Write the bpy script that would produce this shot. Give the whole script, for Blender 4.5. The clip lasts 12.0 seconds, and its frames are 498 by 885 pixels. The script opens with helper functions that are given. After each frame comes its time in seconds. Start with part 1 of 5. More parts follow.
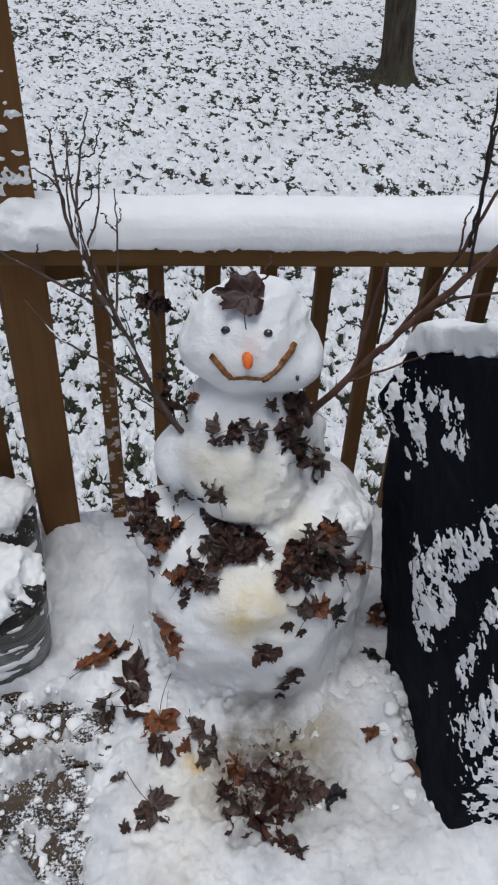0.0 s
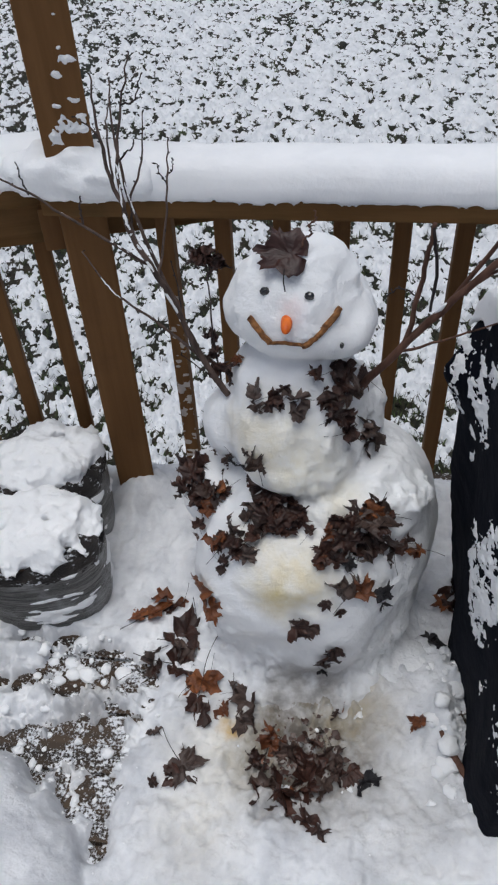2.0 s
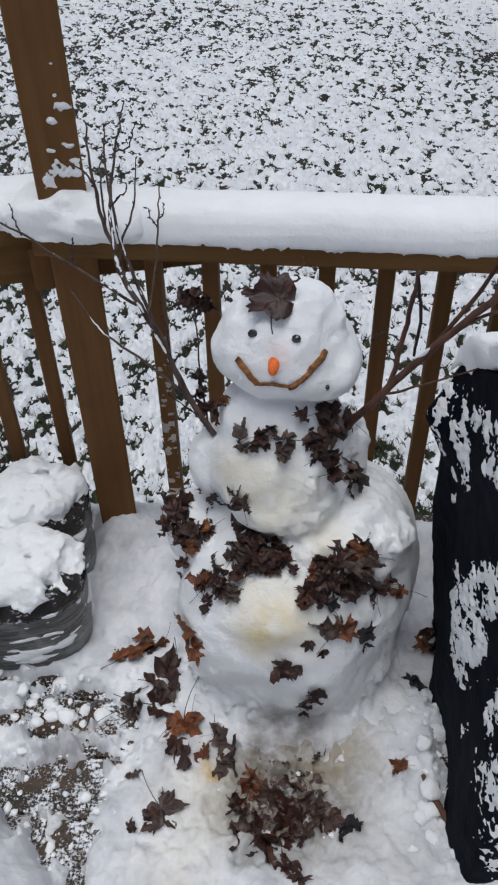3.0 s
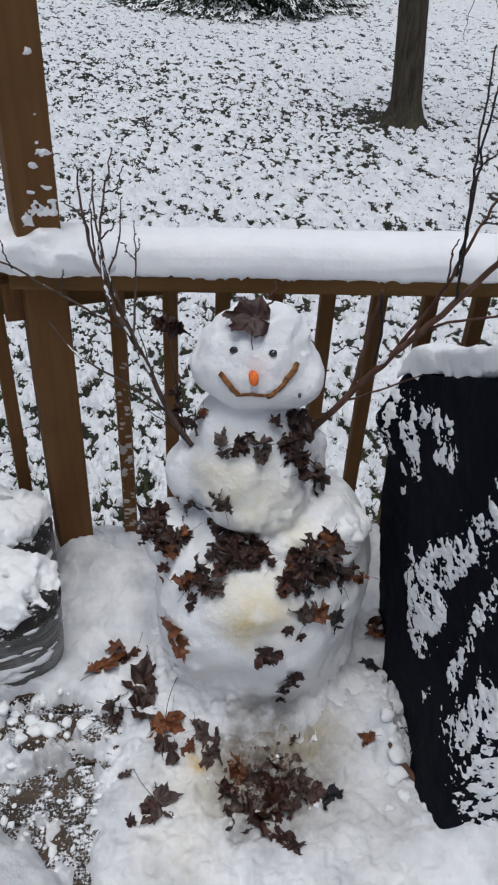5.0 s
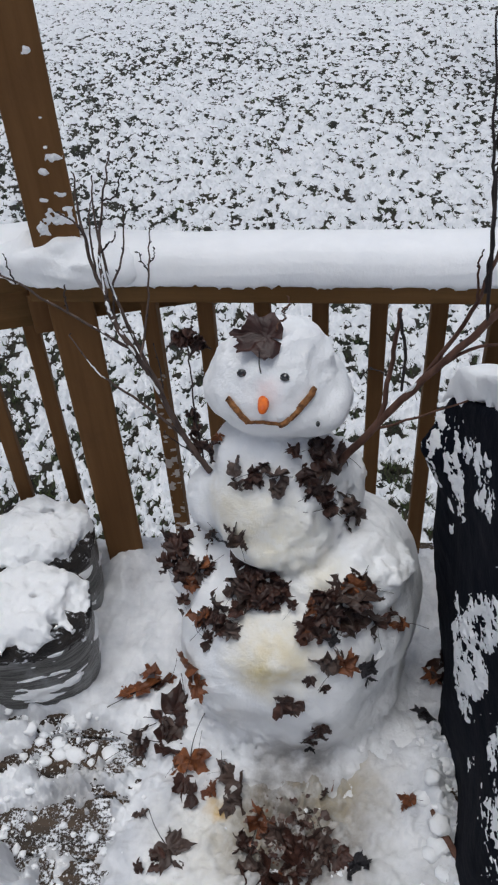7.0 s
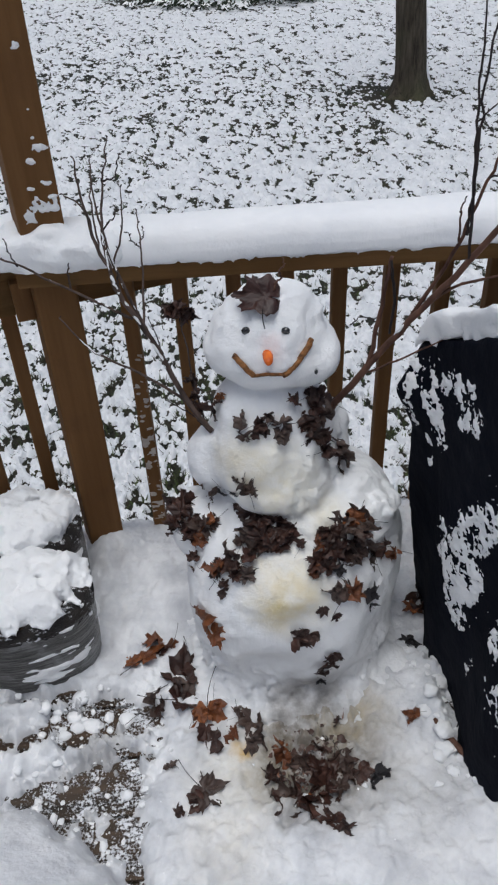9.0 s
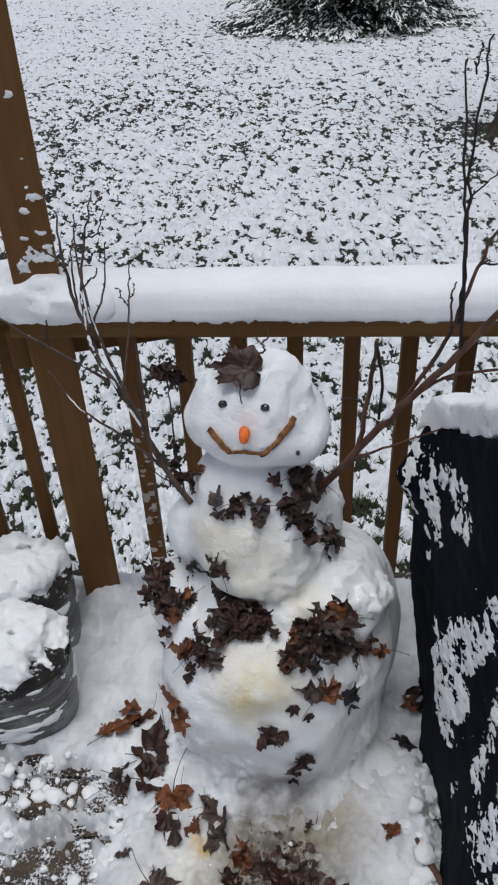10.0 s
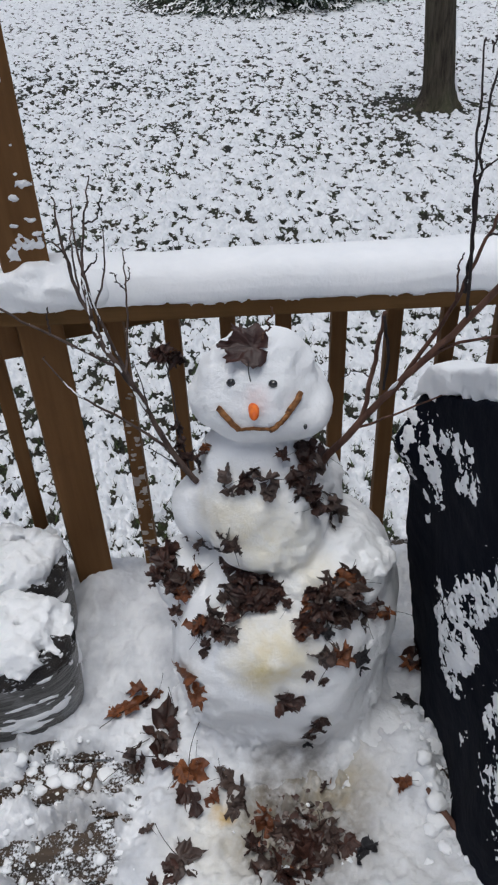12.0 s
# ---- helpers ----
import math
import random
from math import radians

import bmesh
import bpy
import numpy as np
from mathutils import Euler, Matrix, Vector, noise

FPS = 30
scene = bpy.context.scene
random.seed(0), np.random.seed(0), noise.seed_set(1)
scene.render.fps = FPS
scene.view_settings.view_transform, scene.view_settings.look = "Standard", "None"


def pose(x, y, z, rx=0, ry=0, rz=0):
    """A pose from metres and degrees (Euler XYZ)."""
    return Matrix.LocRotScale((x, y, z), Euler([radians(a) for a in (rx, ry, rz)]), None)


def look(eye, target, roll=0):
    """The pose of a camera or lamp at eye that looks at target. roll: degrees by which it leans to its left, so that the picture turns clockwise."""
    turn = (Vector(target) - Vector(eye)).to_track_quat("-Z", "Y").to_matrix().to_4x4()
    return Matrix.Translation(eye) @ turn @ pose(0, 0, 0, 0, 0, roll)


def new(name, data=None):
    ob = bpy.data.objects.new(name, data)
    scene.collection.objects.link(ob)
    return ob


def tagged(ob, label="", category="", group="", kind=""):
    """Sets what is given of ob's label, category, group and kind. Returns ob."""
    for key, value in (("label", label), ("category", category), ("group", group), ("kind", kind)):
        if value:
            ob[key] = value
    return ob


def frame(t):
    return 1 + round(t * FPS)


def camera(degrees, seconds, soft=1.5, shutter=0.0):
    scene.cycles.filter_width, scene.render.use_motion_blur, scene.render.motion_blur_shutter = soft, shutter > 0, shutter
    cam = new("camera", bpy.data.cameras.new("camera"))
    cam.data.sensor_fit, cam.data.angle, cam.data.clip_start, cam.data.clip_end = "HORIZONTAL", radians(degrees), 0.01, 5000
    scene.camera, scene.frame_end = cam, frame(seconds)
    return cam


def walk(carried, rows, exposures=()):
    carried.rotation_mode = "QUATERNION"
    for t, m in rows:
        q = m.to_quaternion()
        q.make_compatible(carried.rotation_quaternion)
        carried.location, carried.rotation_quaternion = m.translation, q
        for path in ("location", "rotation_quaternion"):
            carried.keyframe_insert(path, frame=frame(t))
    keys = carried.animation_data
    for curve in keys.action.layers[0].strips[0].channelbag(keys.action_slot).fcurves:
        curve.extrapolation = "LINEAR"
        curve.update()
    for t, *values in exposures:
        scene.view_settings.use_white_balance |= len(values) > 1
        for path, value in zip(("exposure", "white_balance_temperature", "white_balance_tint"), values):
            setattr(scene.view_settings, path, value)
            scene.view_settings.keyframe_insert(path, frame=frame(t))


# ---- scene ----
cam = camera(35.5, 12.0, 2.2)
EXPOSURES = [(0, -0.23), (12, -0.23)]
PATH = [
    (0, (0.033, 0.023, 1.657), (0.195, 1.545, 0.37), 3.1),
    (0.5, (0.162, 0.11, 1.647), (0.2, 1.607, 0.322), 1.5),
    (1, (0.218, 0.126, 1.638), (0.081, 1.594, 0.286), -1.2),
    (1.5, (0.245, 0.124, 1.63), (0.044, 1.566, 0.258), -2.5),
    (2, (0.243, 0.106, 1.637), (0.019, 1.53, 0.251), -3.3),
    (2.5, (0.262, 0.096, 1.637), (0.048, 1.536, 0.266), -3.3),
    (2.7, (0.257, 0.095, 1.64), (0.052, 1.565, 0.3), -2.3),
    (4.3, (0.05, -0.037, 1.682), (0.078, 1.51, 0.415), 2.2),
    (4.5, (0.04, -0.075, 1.69), (0.12, 1.485, 0.441), 2.2),
    (5, (0.031, -0.091, 1.696), (0.171, 1.487, 0.475), 3.3),
    (5.5, (0.123, -0.019, 1.695), (0.198, 1.57, 0.483), 2.0),
    (6, (0.24, 0.074, 1.676), (0.193, 1.647, 0.442), 0.3),
    (6.5, (0.286, 0.105, 1.671), (0.088, 1.642, 0.406), -3.0),
    (6.7, (0.291, 0.111, 1.67), (0.042, 1.634, 0.397), -4.3),
    (8.3, (0.139, -0.025, 1.701), (0.146, 1.605, 0.542), -3.5),
    (8.5, (0.099, -0.052, 1.696), (0.14, 1.569, 0.525), -4.2),
    (9, (0.052, -0.086, 1.668), (0.114, 1.482, 0.428), -2.7),
    (9.5, (0.148, -0.035, 1.691), (0.17, 1.549, 0.469), -0.1),
    (10, (0.26, 0.071, 1.676), (0.111, 1.674, 0.49), -2.7),
    (10.5, (0.268, 0.119, 1.664), (-0.153, 1.684, 0.492), -8.4),
    (11, (0.267, 0.153, 1.648), (-0.224, 1.675, 0.447), -10.0),
    (11.5, (0.225, 0.128, 1.665), (-0.067, 1.671, 0.427), -6.2),
    (12, (0.131, 0.037, 1.692), (0.138, 1.615, 0.463), -2.5),
]
walk(cam, [(t, look(eye, target, roll)) for t, eye, target, roll in PATH], EXPOSURES)

# ---- world and light: an overcast winter day ----

world = bpy.data.worlds.new("overcast_sky")
scene.world = world
world.use_nodes = True
wn, wl = world.node_tree.nodes, world.node_tree.links
sky = wn.new("ShaderNodeTexSky")
sky.sky_type, sky.sun_disc = "NISHITA", False
sky.sun_elevation, sky.sun_rotation = radians(83), radians(209)
sky.dust_density, sky.air_density = 4.0, 1.0
grey = wn.new("ShaderNodeHueSaturation")
grey.inputs["Saturation"].default_value = 0.95
wl.new(sky.outputs[0], grey.inputs["Color"])
wl.new(grey.outputs[0], wn["Background"].inputs[0])
wn["Background"].inputs[1].default_value = 0.088

sun_data = bpy.data.lights.new("sun", "SUN")
sun_data.energy, sun_data.angle, sun_data.color = 1.75, radians(40), (0.9, 0.965, 1.0)
sun = new("sun", sun_data)
sun.matrix_world = look((-0.5, -0.9, 8), (0, 0, 0))


# ---- materials ----
class Mat:
    """A node material in the making."""

    def __init__(self, name, rough=0.7, metal=0.0, spec=0.3):
        self.m = bpy.data.materials.new(name)
        self.m.use_nodes = True
        self.n, self.l = self.m.node_tree.nodes, self.m.node_tree.links
        self.b = self.n["Principled BSDF"]
        self.b.inputs["Roughness"].default_value = rough
        self.b.inputs["Metallic"].default_value = metal
        self.b.inputs["Specular IOR Level"].default_value = spec
        self.co = self.n.new("ShaderNodeTexCoord").outputs["Object"]

    def mapped(self, scale=(1, 1, 1), loc=(0, 0, 0), rot=(0, 0, 0)):
        k = self.n.new("ShaderNodeMapping")
        k.inputs["Scale"].default_value, k.inputs["Location"].default_value, k.inputs["Rotation"].default_value = scale, loc, rot
        self.l.new(self.co, k.inputs[0])
        return k.outputs[0]

    def noise(self, scale, detail=4.0, rough=0.6, co=None, distort=0.0):
        k = self.n.new("ShaderNodeTexNoise")
        k.inputs["Scale"].default_value, k.inputs["Detail"].default_value = scale, detail
        k.inputs["Roughness"].default_value, k.inputs["Distortion"].default_value = rough, distort
        self.l.new(co or self.co, k.inputs["Vector"])
        return k.outputs[0]

    def ramp(self, fac, stops):
        k = self.n.new("ShaderNodeValToRGB")
        while len(k.color_ramp.elements) < len(stops):
            k.color_ramp.elements.new(0.5)
        for e, (p, c) in zip(k.color_ramp.elements, stops):
            e.position, e.color = p, (*(c if len(c) == 3 else c * 3), 1)
        self.l.new(fac, k.inputs[0])
        return k.outputs[0]

    def mix(self, a, b, fac, mode="MIX"):
        k = self.n.new("ShaderNodeMix")
        k.data_type, k.blend_type = "RGBA", mode
        for v, s in ((a, k.inputs[6]), (b, k.inputs[7]), (fac, k.inputs[0])):
            if isinstance(v, (float, tuple)):
                s.default_value = (*v, 1) if isinstance(v, tuple) else v
            else:
                self.l.new(v, s)
        return k.outputs[2]

    def random(self):
        return self.n.new("ShaderNodeObjectInfo").outputs["Random"]

    def island(self):
        return self.n.new("ShaderNodeNewGeometry").outputs["Random Per Island"]

    def blob(self, centre, radius, soft=0.5):
        """1 near a place, 0 past the radius."""
        k = self.n.new("ShaderNodeVectorMath")
        k.operation = "DISTANCE"
        wob = self.n.new("ShaderNodeMix")
        wob.data_type = "RGBA"
        wob.inputs[0].default_value = 0.06
        t = self.n.new("ShaderNodeTexNoise")
        t.inputs["Scale"].default_value = 14
        self.l.new(self.co, t.inputs["Vector"])
        self.l.new(self.co, wob.inputs[6])
        self.l.new(t.outputs[1], wob.inputs[7])
        self.l.new(wob.outputs[2], k.inputs[0])
        k.inputs[1].default_value = Vector(centre) * 0.94 + Vector((0.03, 0.03, 0.03))
        r = self.n.new("ShaderNodeMapRange")
        r.inputs[1].default_value, r.inputs[2].default_value = radius, radius * (1 - soft)
        self.l.new(k.outputs["Value"], r.inputs[0])
        return r.outputs[0]

    def color(self, c):
        self.l.new(c, self.b.inputs["Base Color"]) if not isinstance(c, tuple) else setattr(self.b.inputs["Base Color"], "default_value", (*c, 1))
        return self

    def rough(self, c):
        self.l.new(c, self.b.inputs["Roughness"])
        return self

    def bump(self, *layers):
        """Layers of (height, distance)."""
        last = None
        for h, d in layers:
            k = self.n.new("ShaderNodeBump")
            k.inputs["Distance"].default_value, k.inputs["Strength"].default_value = d, 1.0
            self.l.new(h, k.inputs["Height"])
            if last:
                self.l.new(last, k.inputs["Normal"])
            last = k.outputs[0]
        self.l.new(last, self.b.inputs["Normal"])
        return self


YELLOW, GREYISH = (0.72, 0.58, 0.27), (0.2, 0.175, 0.15)


def snow_material(name, stains=(), low=(0.88, 0.888, 0.905), high=(0.955, 0.958, 0.967), depth=0.005, grain=1.0):
    m = Mat(name, 0.6, spec=0.25)
    m.b.inputs["Subsurface Weight"].default_value = 0.4
    m.b.inputs["Subsurface Radius"].default_value = (1.0, 1.0, 1.0)
    m.b.inputs["Subsurface Scale"].default_value = depth
    c = m.ramp(m.noise(9, 6), [(0.3, low), (0.62, high)])
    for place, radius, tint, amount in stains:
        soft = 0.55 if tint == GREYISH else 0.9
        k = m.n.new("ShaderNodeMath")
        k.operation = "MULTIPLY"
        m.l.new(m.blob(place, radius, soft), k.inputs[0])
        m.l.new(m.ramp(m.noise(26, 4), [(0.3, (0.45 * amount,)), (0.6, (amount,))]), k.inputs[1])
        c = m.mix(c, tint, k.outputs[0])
    m.color(c).bump((m.noise(24, 6, 0.65), 0.006 * grain), (m.noise(130, 4, 0.7), 0.0022 * grain))
    return m.m


SNOW = snow_material("snow")
FROST = snow_material("thin_frost", (), (0.33, 0.27, 0.22), (0.55, 0.5, 0.46), 0.003)
RAIL_SNOW = snow_material("soft_rail_snow", grain=0.5)
LAWN_SNOW = snow_material("thin_lawn_snow", (), (0.66, 0.675, 0.70), (0.82, 0.83, 0.85), 0.001)
SNOWMAN_SNOW = snow_material("packed_snow", [
    ((0.17, 1.02, 0.37), 0.12, YELLOW, 0.75), ((0.14, 1.0, 0.34), 0.05, YELLOW, 0.7), ((0.10, 1.03, 0.33), 0.04, (0.6, 0.52, 0.2), 0.6), ((0.15, 1.0, 0.36), 0.035, (0.66, 0.54, 0.22), 0.6), ((0.10, 1.13, 0.62), 0.13, YELLOW, 0.42), ((0.18, 1.14, 0.56), 0.12, (0.85, 0.76, 0.52), 0.5), ((0.02, 1.17, 0.62), 0.09, YELLOW, 0.35),
    ((0.05, 1.06, 0.46), 0.09, YELLOW, 0.4), ((0.27, 1.12, 0.47), 0.07, YELLOW, 0.5), ((0.15, 1.19, 0.885), 0.045, (0.85, 0.35, 0.3), 0.35),
    ((0.2, 0.97, 0.0), 0.14, GREYISH, 0.75)])
DECK_SNOW = snow_material("trodden_snow", [
    ((0.22, 0.87, -0.01), 0.21, GREYISH, 1.0), ((0.03, 0.83, 0.0), 0.16, YELLOW, 0.22), ((0.04, 0.886, 0.0), 0.03, (0.6, 0.36, 0.06), 0.95),
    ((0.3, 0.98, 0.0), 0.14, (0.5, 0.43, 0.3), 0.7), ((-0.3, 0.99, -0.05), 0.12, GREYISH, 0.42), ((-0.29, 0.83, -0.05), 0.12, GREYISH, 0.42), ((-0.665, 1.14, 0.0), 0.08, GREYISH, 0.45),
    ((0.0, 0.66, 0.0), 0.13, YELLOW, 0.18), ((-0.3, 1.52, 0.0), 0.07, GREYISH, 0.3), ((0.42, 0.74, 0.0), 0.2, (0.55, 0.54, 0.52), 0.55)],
    (0.56, 0.57, 0.60), (0.86, 0.865, 0.88))

_w = Mat("brown_painted_timber", 0.75, spec=0.12)
_g = _w.noise(3, 6, co=_w.mapped((14, 14, 0.8)))
_c = _w.mix(_w.ramp(_g, [(0.3, (0.142, 0.069, 0.026)), (0.7, (0.185, 0.094, 0.038))]), (0.085, 0.042, 0.02), _w.ramp(_w.noise(5, 5), [(0.52, (0.0,)), (0.78, (0.5,))]))
_w.color(_c).bump((_g, 0.0015), (_w.noise(120, 2), 0.0006))
TIMBER = _w.m
_w = Mat("brown_painted_rail", 0.75, spec=0.12)
_g = _w.noise(3, 6, co=_w.mapped((0.8, 14, 14)))
_c = _w.mix(_w.ramp(_g, [(0.3, (0.115, 0.058, 0.02)), (0.7, (0.175, 0.093, 0.037))]), (0.05, 0.04, 0.014), _w.ramp(_w.noise(4, 5), [(0.5, (0.0,)), (0.72, (0.7,))]))
_w.color(_c).bump((_g, 0.0015), (_w.noise(120, 2), 0.0006))
RAIL_WOOD = _w.m
_w = Mat("wet_deck_board", 0.6, spec=0.2)
_g = _w.noise(3, 6, co=_w.mapped((1, 16, 16)))
_d = _w.ramp(_w.mix(_w.noise(150, 3, 0.7), _w.noise(22, 3), 0.45), [(0.50, (0.0,)), (0.56, (1.0,))])
_w.color(_w.mix(_w.mix(_w.ramp(_g, [(0.35, (0.016, 0.011, 0.008)), (0.65, (0.085, 0.055, 0.036))]), (0.12, 0.1, 0.08), _w.ramp(_w.random(), [(0, (0.0,)), (1, (0.4,))])), (0.8, 0.81, 0.84), _d)).bump((_g, 0.002), (_d, 0.003))
DECK_WOOD = _w.m


def leaf_material(name, dark, light):
    m = Mat(name, 0.42, spec=0.45)
    c = m.mix(m.ramp(m.noise(1.6, 6, 0.7), [(0.32, dark), (0.68, light)]), dark, m.ramp(m.random(), [(0, (0.0,)), (1, (0.6,))]))
    c = m.mix(c, tuple(0.3 * v for v in dark), m.ramp(m.noise(7, 4, 0.7), [(0.52, (0.0,)), (0.75, (0.6,))]))
    m.color(c).bump((m.noise(3.0, 5, 0.65), 0.004), (m.noise(14, 3), 0.001))
    return m.m


LEAF_DARK = leaf_material("dark_brown_leaf", (0.016, 0.007, 0.0052), (0.108, 0.045, 0.031))
LEAF_HAT = leaf_material("dark_red_brown_leaf", (0.022, 0.0075, 0.006), (0.095, 0.032, 0.022))
LEAF_GREY = leaf_material("grey_brown_leaf", (0.036, 0.022, 0.0175), (0.175, 0.115, 0.094))
LEAF_RUST = leaf_material("rust_brown_leaf", (0.08, 0.024, 0.011), (0.34, 0.11, 0.03))
LEAF_BLACK = leaf_material("blackened_leaf", (0.008, 0.007, 0.009), (0.04, 0.034, 0.036))


def bark_material(name, dark, light, scale=40, stretch=(3, 3, 0.6)):
    m = Mat(name, 0.75, spec=0.25)
    g = m.noise(scale / 3, 6, co=m.mapped(stretch))
    m.color(m.ramp(g, [(0.32, dark), (0.68, light)])).bump((g, 0.004))
    return m.m


TWIG = bark_material("twig_bark", (0.035, 0.024, 0.02), (0.125, 0.085, 0.07))
TWIG_DARK = bark_material("dark_twig_bark", (0.018, 0.014, 0.014), (0.05, 0.036, 0.034))
TWIG_RED = bark_material("brown_branch_bark", (0.05, 0.023, 0.016), (0.17, 0.085, 0.058))
CINNAMON = bark_material("stick_bark", (0.05, 0.018, 0.008), (0.40, 0.18, 0.065), 260, (1, 1, 1))
_m = Mat("trunk_bark", 0.85, spec=0.2)
_g = _m.noise(5, 8, co=_m.mapped((5, 5, 0.7)), distort=0.4)
_m.color(_m.mix(_m.ramp(_g, [(0.3, (0.03, 0.024, 0.017)), (0.7, (0.115, 0.095, 0.07))]), (0.075, 0.08, 0.04), _m.ramp(_m.noise(1.2, 4), [(0.45, (0.0,)), (0.7, (0.6,))]))).bump((_g, 0.03))
TRUNK = _m.m
_m = Mat("carrot", 0.45, spec=0.4)
_m.color(_m.ramp(_m.noise(60, 4), [(0.35, (0.62, 0.10, 0.010)), (0.65, (0.85, 0.2, 0.02))])).bump((_m.noise(90, 3), 0.001))
CARROT = _m.m
_m = Mat("coal", 0.16, spec=0.7)
_m.color(_m.ramp(_m.noise(90, 3), [(0.35, (0.008, 0.008, 0.01)), (0.65, (0.03, 0.03, 0.034))])).bump((_m.noise(70, 2), 0.001))
COAL = _m.m
_m = Mat("black_cover_cloth", 0.8, spec=0.08)
_m.color(_m.ramp(_m.noise(3, 5), [(0.3, (0.0028, 0.0036, 0.0075)), (0.7, (0.005, 0.0065, 0.0125))])).bump((_m.noise(7, 4), 0.012), (_m.noise(400, 2), 0.0006))
COVER = _m.m
_m = Mat("black_metal", 0.55, metal=0.0, spec=0.15)
_m.color(_m.ramp(_m.noise(30, 4), [(0.3, (0.009, 0.01, 0.014)), (0.7, (0.02, 0.021, 0.026))])).bump((_m.noise(200, 3), 0.0006))
BLACK_METAL = _m.m
_m = Mat("stretch_film", 0.3, spec=0.6)
_g = _m.noise(9, 6, 0.7, co=_m.mapped((1.2, 1.2, 16), rot=(0.5, 0.35, 0)))
_m.color(_m.mix(_m.ramp(_g, [(0.36, (0.026, 0.024, 0.022)), (0.5, (0.10, 0.095, 0.088)), (0.68, (0.27, 0.262, 0.25))]), (0.36, 0.36, 0.36), _m.ramp(_m.noise(11, 4), [(0.55, (0.0,)), (0.7, (0.7,))]))).bump((_g, 0.008))
FILM = _m.m
LOG = bark_material("split_log", (0.018, 0.012, 0.009), (0.09, 0.06, 0.042), 50)
_m = Mat("wet_bark_with_snow", 0.5, spec=0.35)
_g = _m.noise(38, 6, 0.7, co=_m.mapped((1, 1, 1.6)))
_m.color(_m.mix(_m.ramp(_m.noise(16, 6, 0.7), [(0.35, (0.008, 0.007, 0.008)), (0.62, (0.035, 0.026, 0.021)), (0.75, (0.09, 0.055, 0.03))]), (0.8, 0.82, 0.85), _m.ramp(_g, [(0.56, (0.0,)), (0.62, (1.0,))]))).bump((_g, 0.012))
BARK_RIM = _m.m
_m = Mat("wet_grass", 0.7, spec=0.25)
_m.color(_m.ramp(_m.noise(2.2, 7, 0.7), [(0.3, (0.012, 0.012, 0.010)), (0.48, (0.024, 0.025, 0.016)), (0.58, (0.038, 0.028, 0.018)), (0.7, (0.045, 0.07, 0.018))])).bump((_m.noise(60, 4), 0.03))
GRASS_GROUND = _m.m
_m = Mat("grass_blade", 0.6, spec=0.3)
_m.color(_m.ramp(_m.island(), [(0.0, (0.02, 0.022, 0.014)), (0.4, (0.045, 0.036, 0.022)), (0.7, (0.04, 0.055, 0.02)), (1.0, (0.075, 0.11, 0.03))]))
BLADE = _m.m
_m = Mat("spruce_needles", 0.7, spec=0.2)
_m.color(_m.ramp(_m.island(), [(0.0, (0.012, 0.02, 0.014)), (0.6, (0.028, 0.042, 0.028)), (1.0, (0.05, 0.062, 0.035))]))
NEEDLE = _m.m
_m = Mat("house_siding", 0.7)
_m.color(_m.ramp(_m.noise(2, 4), [(0.3, (0.5, 0.48, 0.44)), (0.7, (0.58, 0.56, 0.52))]))
SIDING = _m.m


# ---- tools for shapes ----
def mesh_object(name, verts, faces, material, parent=None, smooth=True):
    me = bpy.data.meshes.new(name)
    if isinstance(faces, np.ndarray):
        n, k = faces.shape
        me.vertices.add(len(verts))
        me.vertices.foreach_set("co", np.ascontiguousarray(verts, dtype=np.float32).ravel())
        me.loops.add(n * k)
        me.loops.foreach_set("vertex_index", np.ascontiguousarray(faces, dtype=np.int32).ravel())
        me.polygons.add(n)
        me.polygons.foreach_set("loop_start", np.arange(0, n * k, k, dtype=np.int32))
        me.update(calc_edges=True)
        me.validate()
    else:
        me.from_pydata([tuple(map(float, v)) for v in verts], [], [tuple(map(int, f)) for f in faces])
        me.update()
    if smooth:
        me.shade_smooth()
    me.materials.append(material)
    ob = new(name, me)
    if parent:
        ob.parent = parent
    return ob


def part(name, bm, material, parent=None, label="", smooth=False):
    me = bpy.data.meshes.new(name)
    bmesh.ops.recalc_face_normals(bm, faces=bm.faces)
    bm.to_mesh(me)
    bm.free()
    if smooth:
        me.shade_smooth()
    me.materials.append(material)
    ob = new(name, me)
    if parent:
        ob.parent = parent
    return tagged(ob, label)


def board(size, bevel=0.004, wear=0.0):
    """A timber of that size about its centre, with eased edges."""
    bm = bmesh.new()
    bmesh.ops.create_cube(bm, size=1)
    for v in bm.verts:
        v.co = Vector((v.co.x * size[0], v.co.y * size[1], v.co.z * size[2]))
    bmesh.ops.bevel(bm, geom=bm.edges[:], offset=bevel, segments=2, affect="EDGES", profile=0.6)
    return bm


def lattice(ix, iy, iz, seed):
    h = (ix * 374761393 + iy * 668265263 + iz * 1440662683 + seed * 1274126177) & 0x7FFFFFFF
    h = ((h ^ (h >> 13)) * 1274126177) & 0x7FFFFFFF
    return ((h ^ (h >> 16)) & 0xFFFFF) / 524287.5 - 1.0


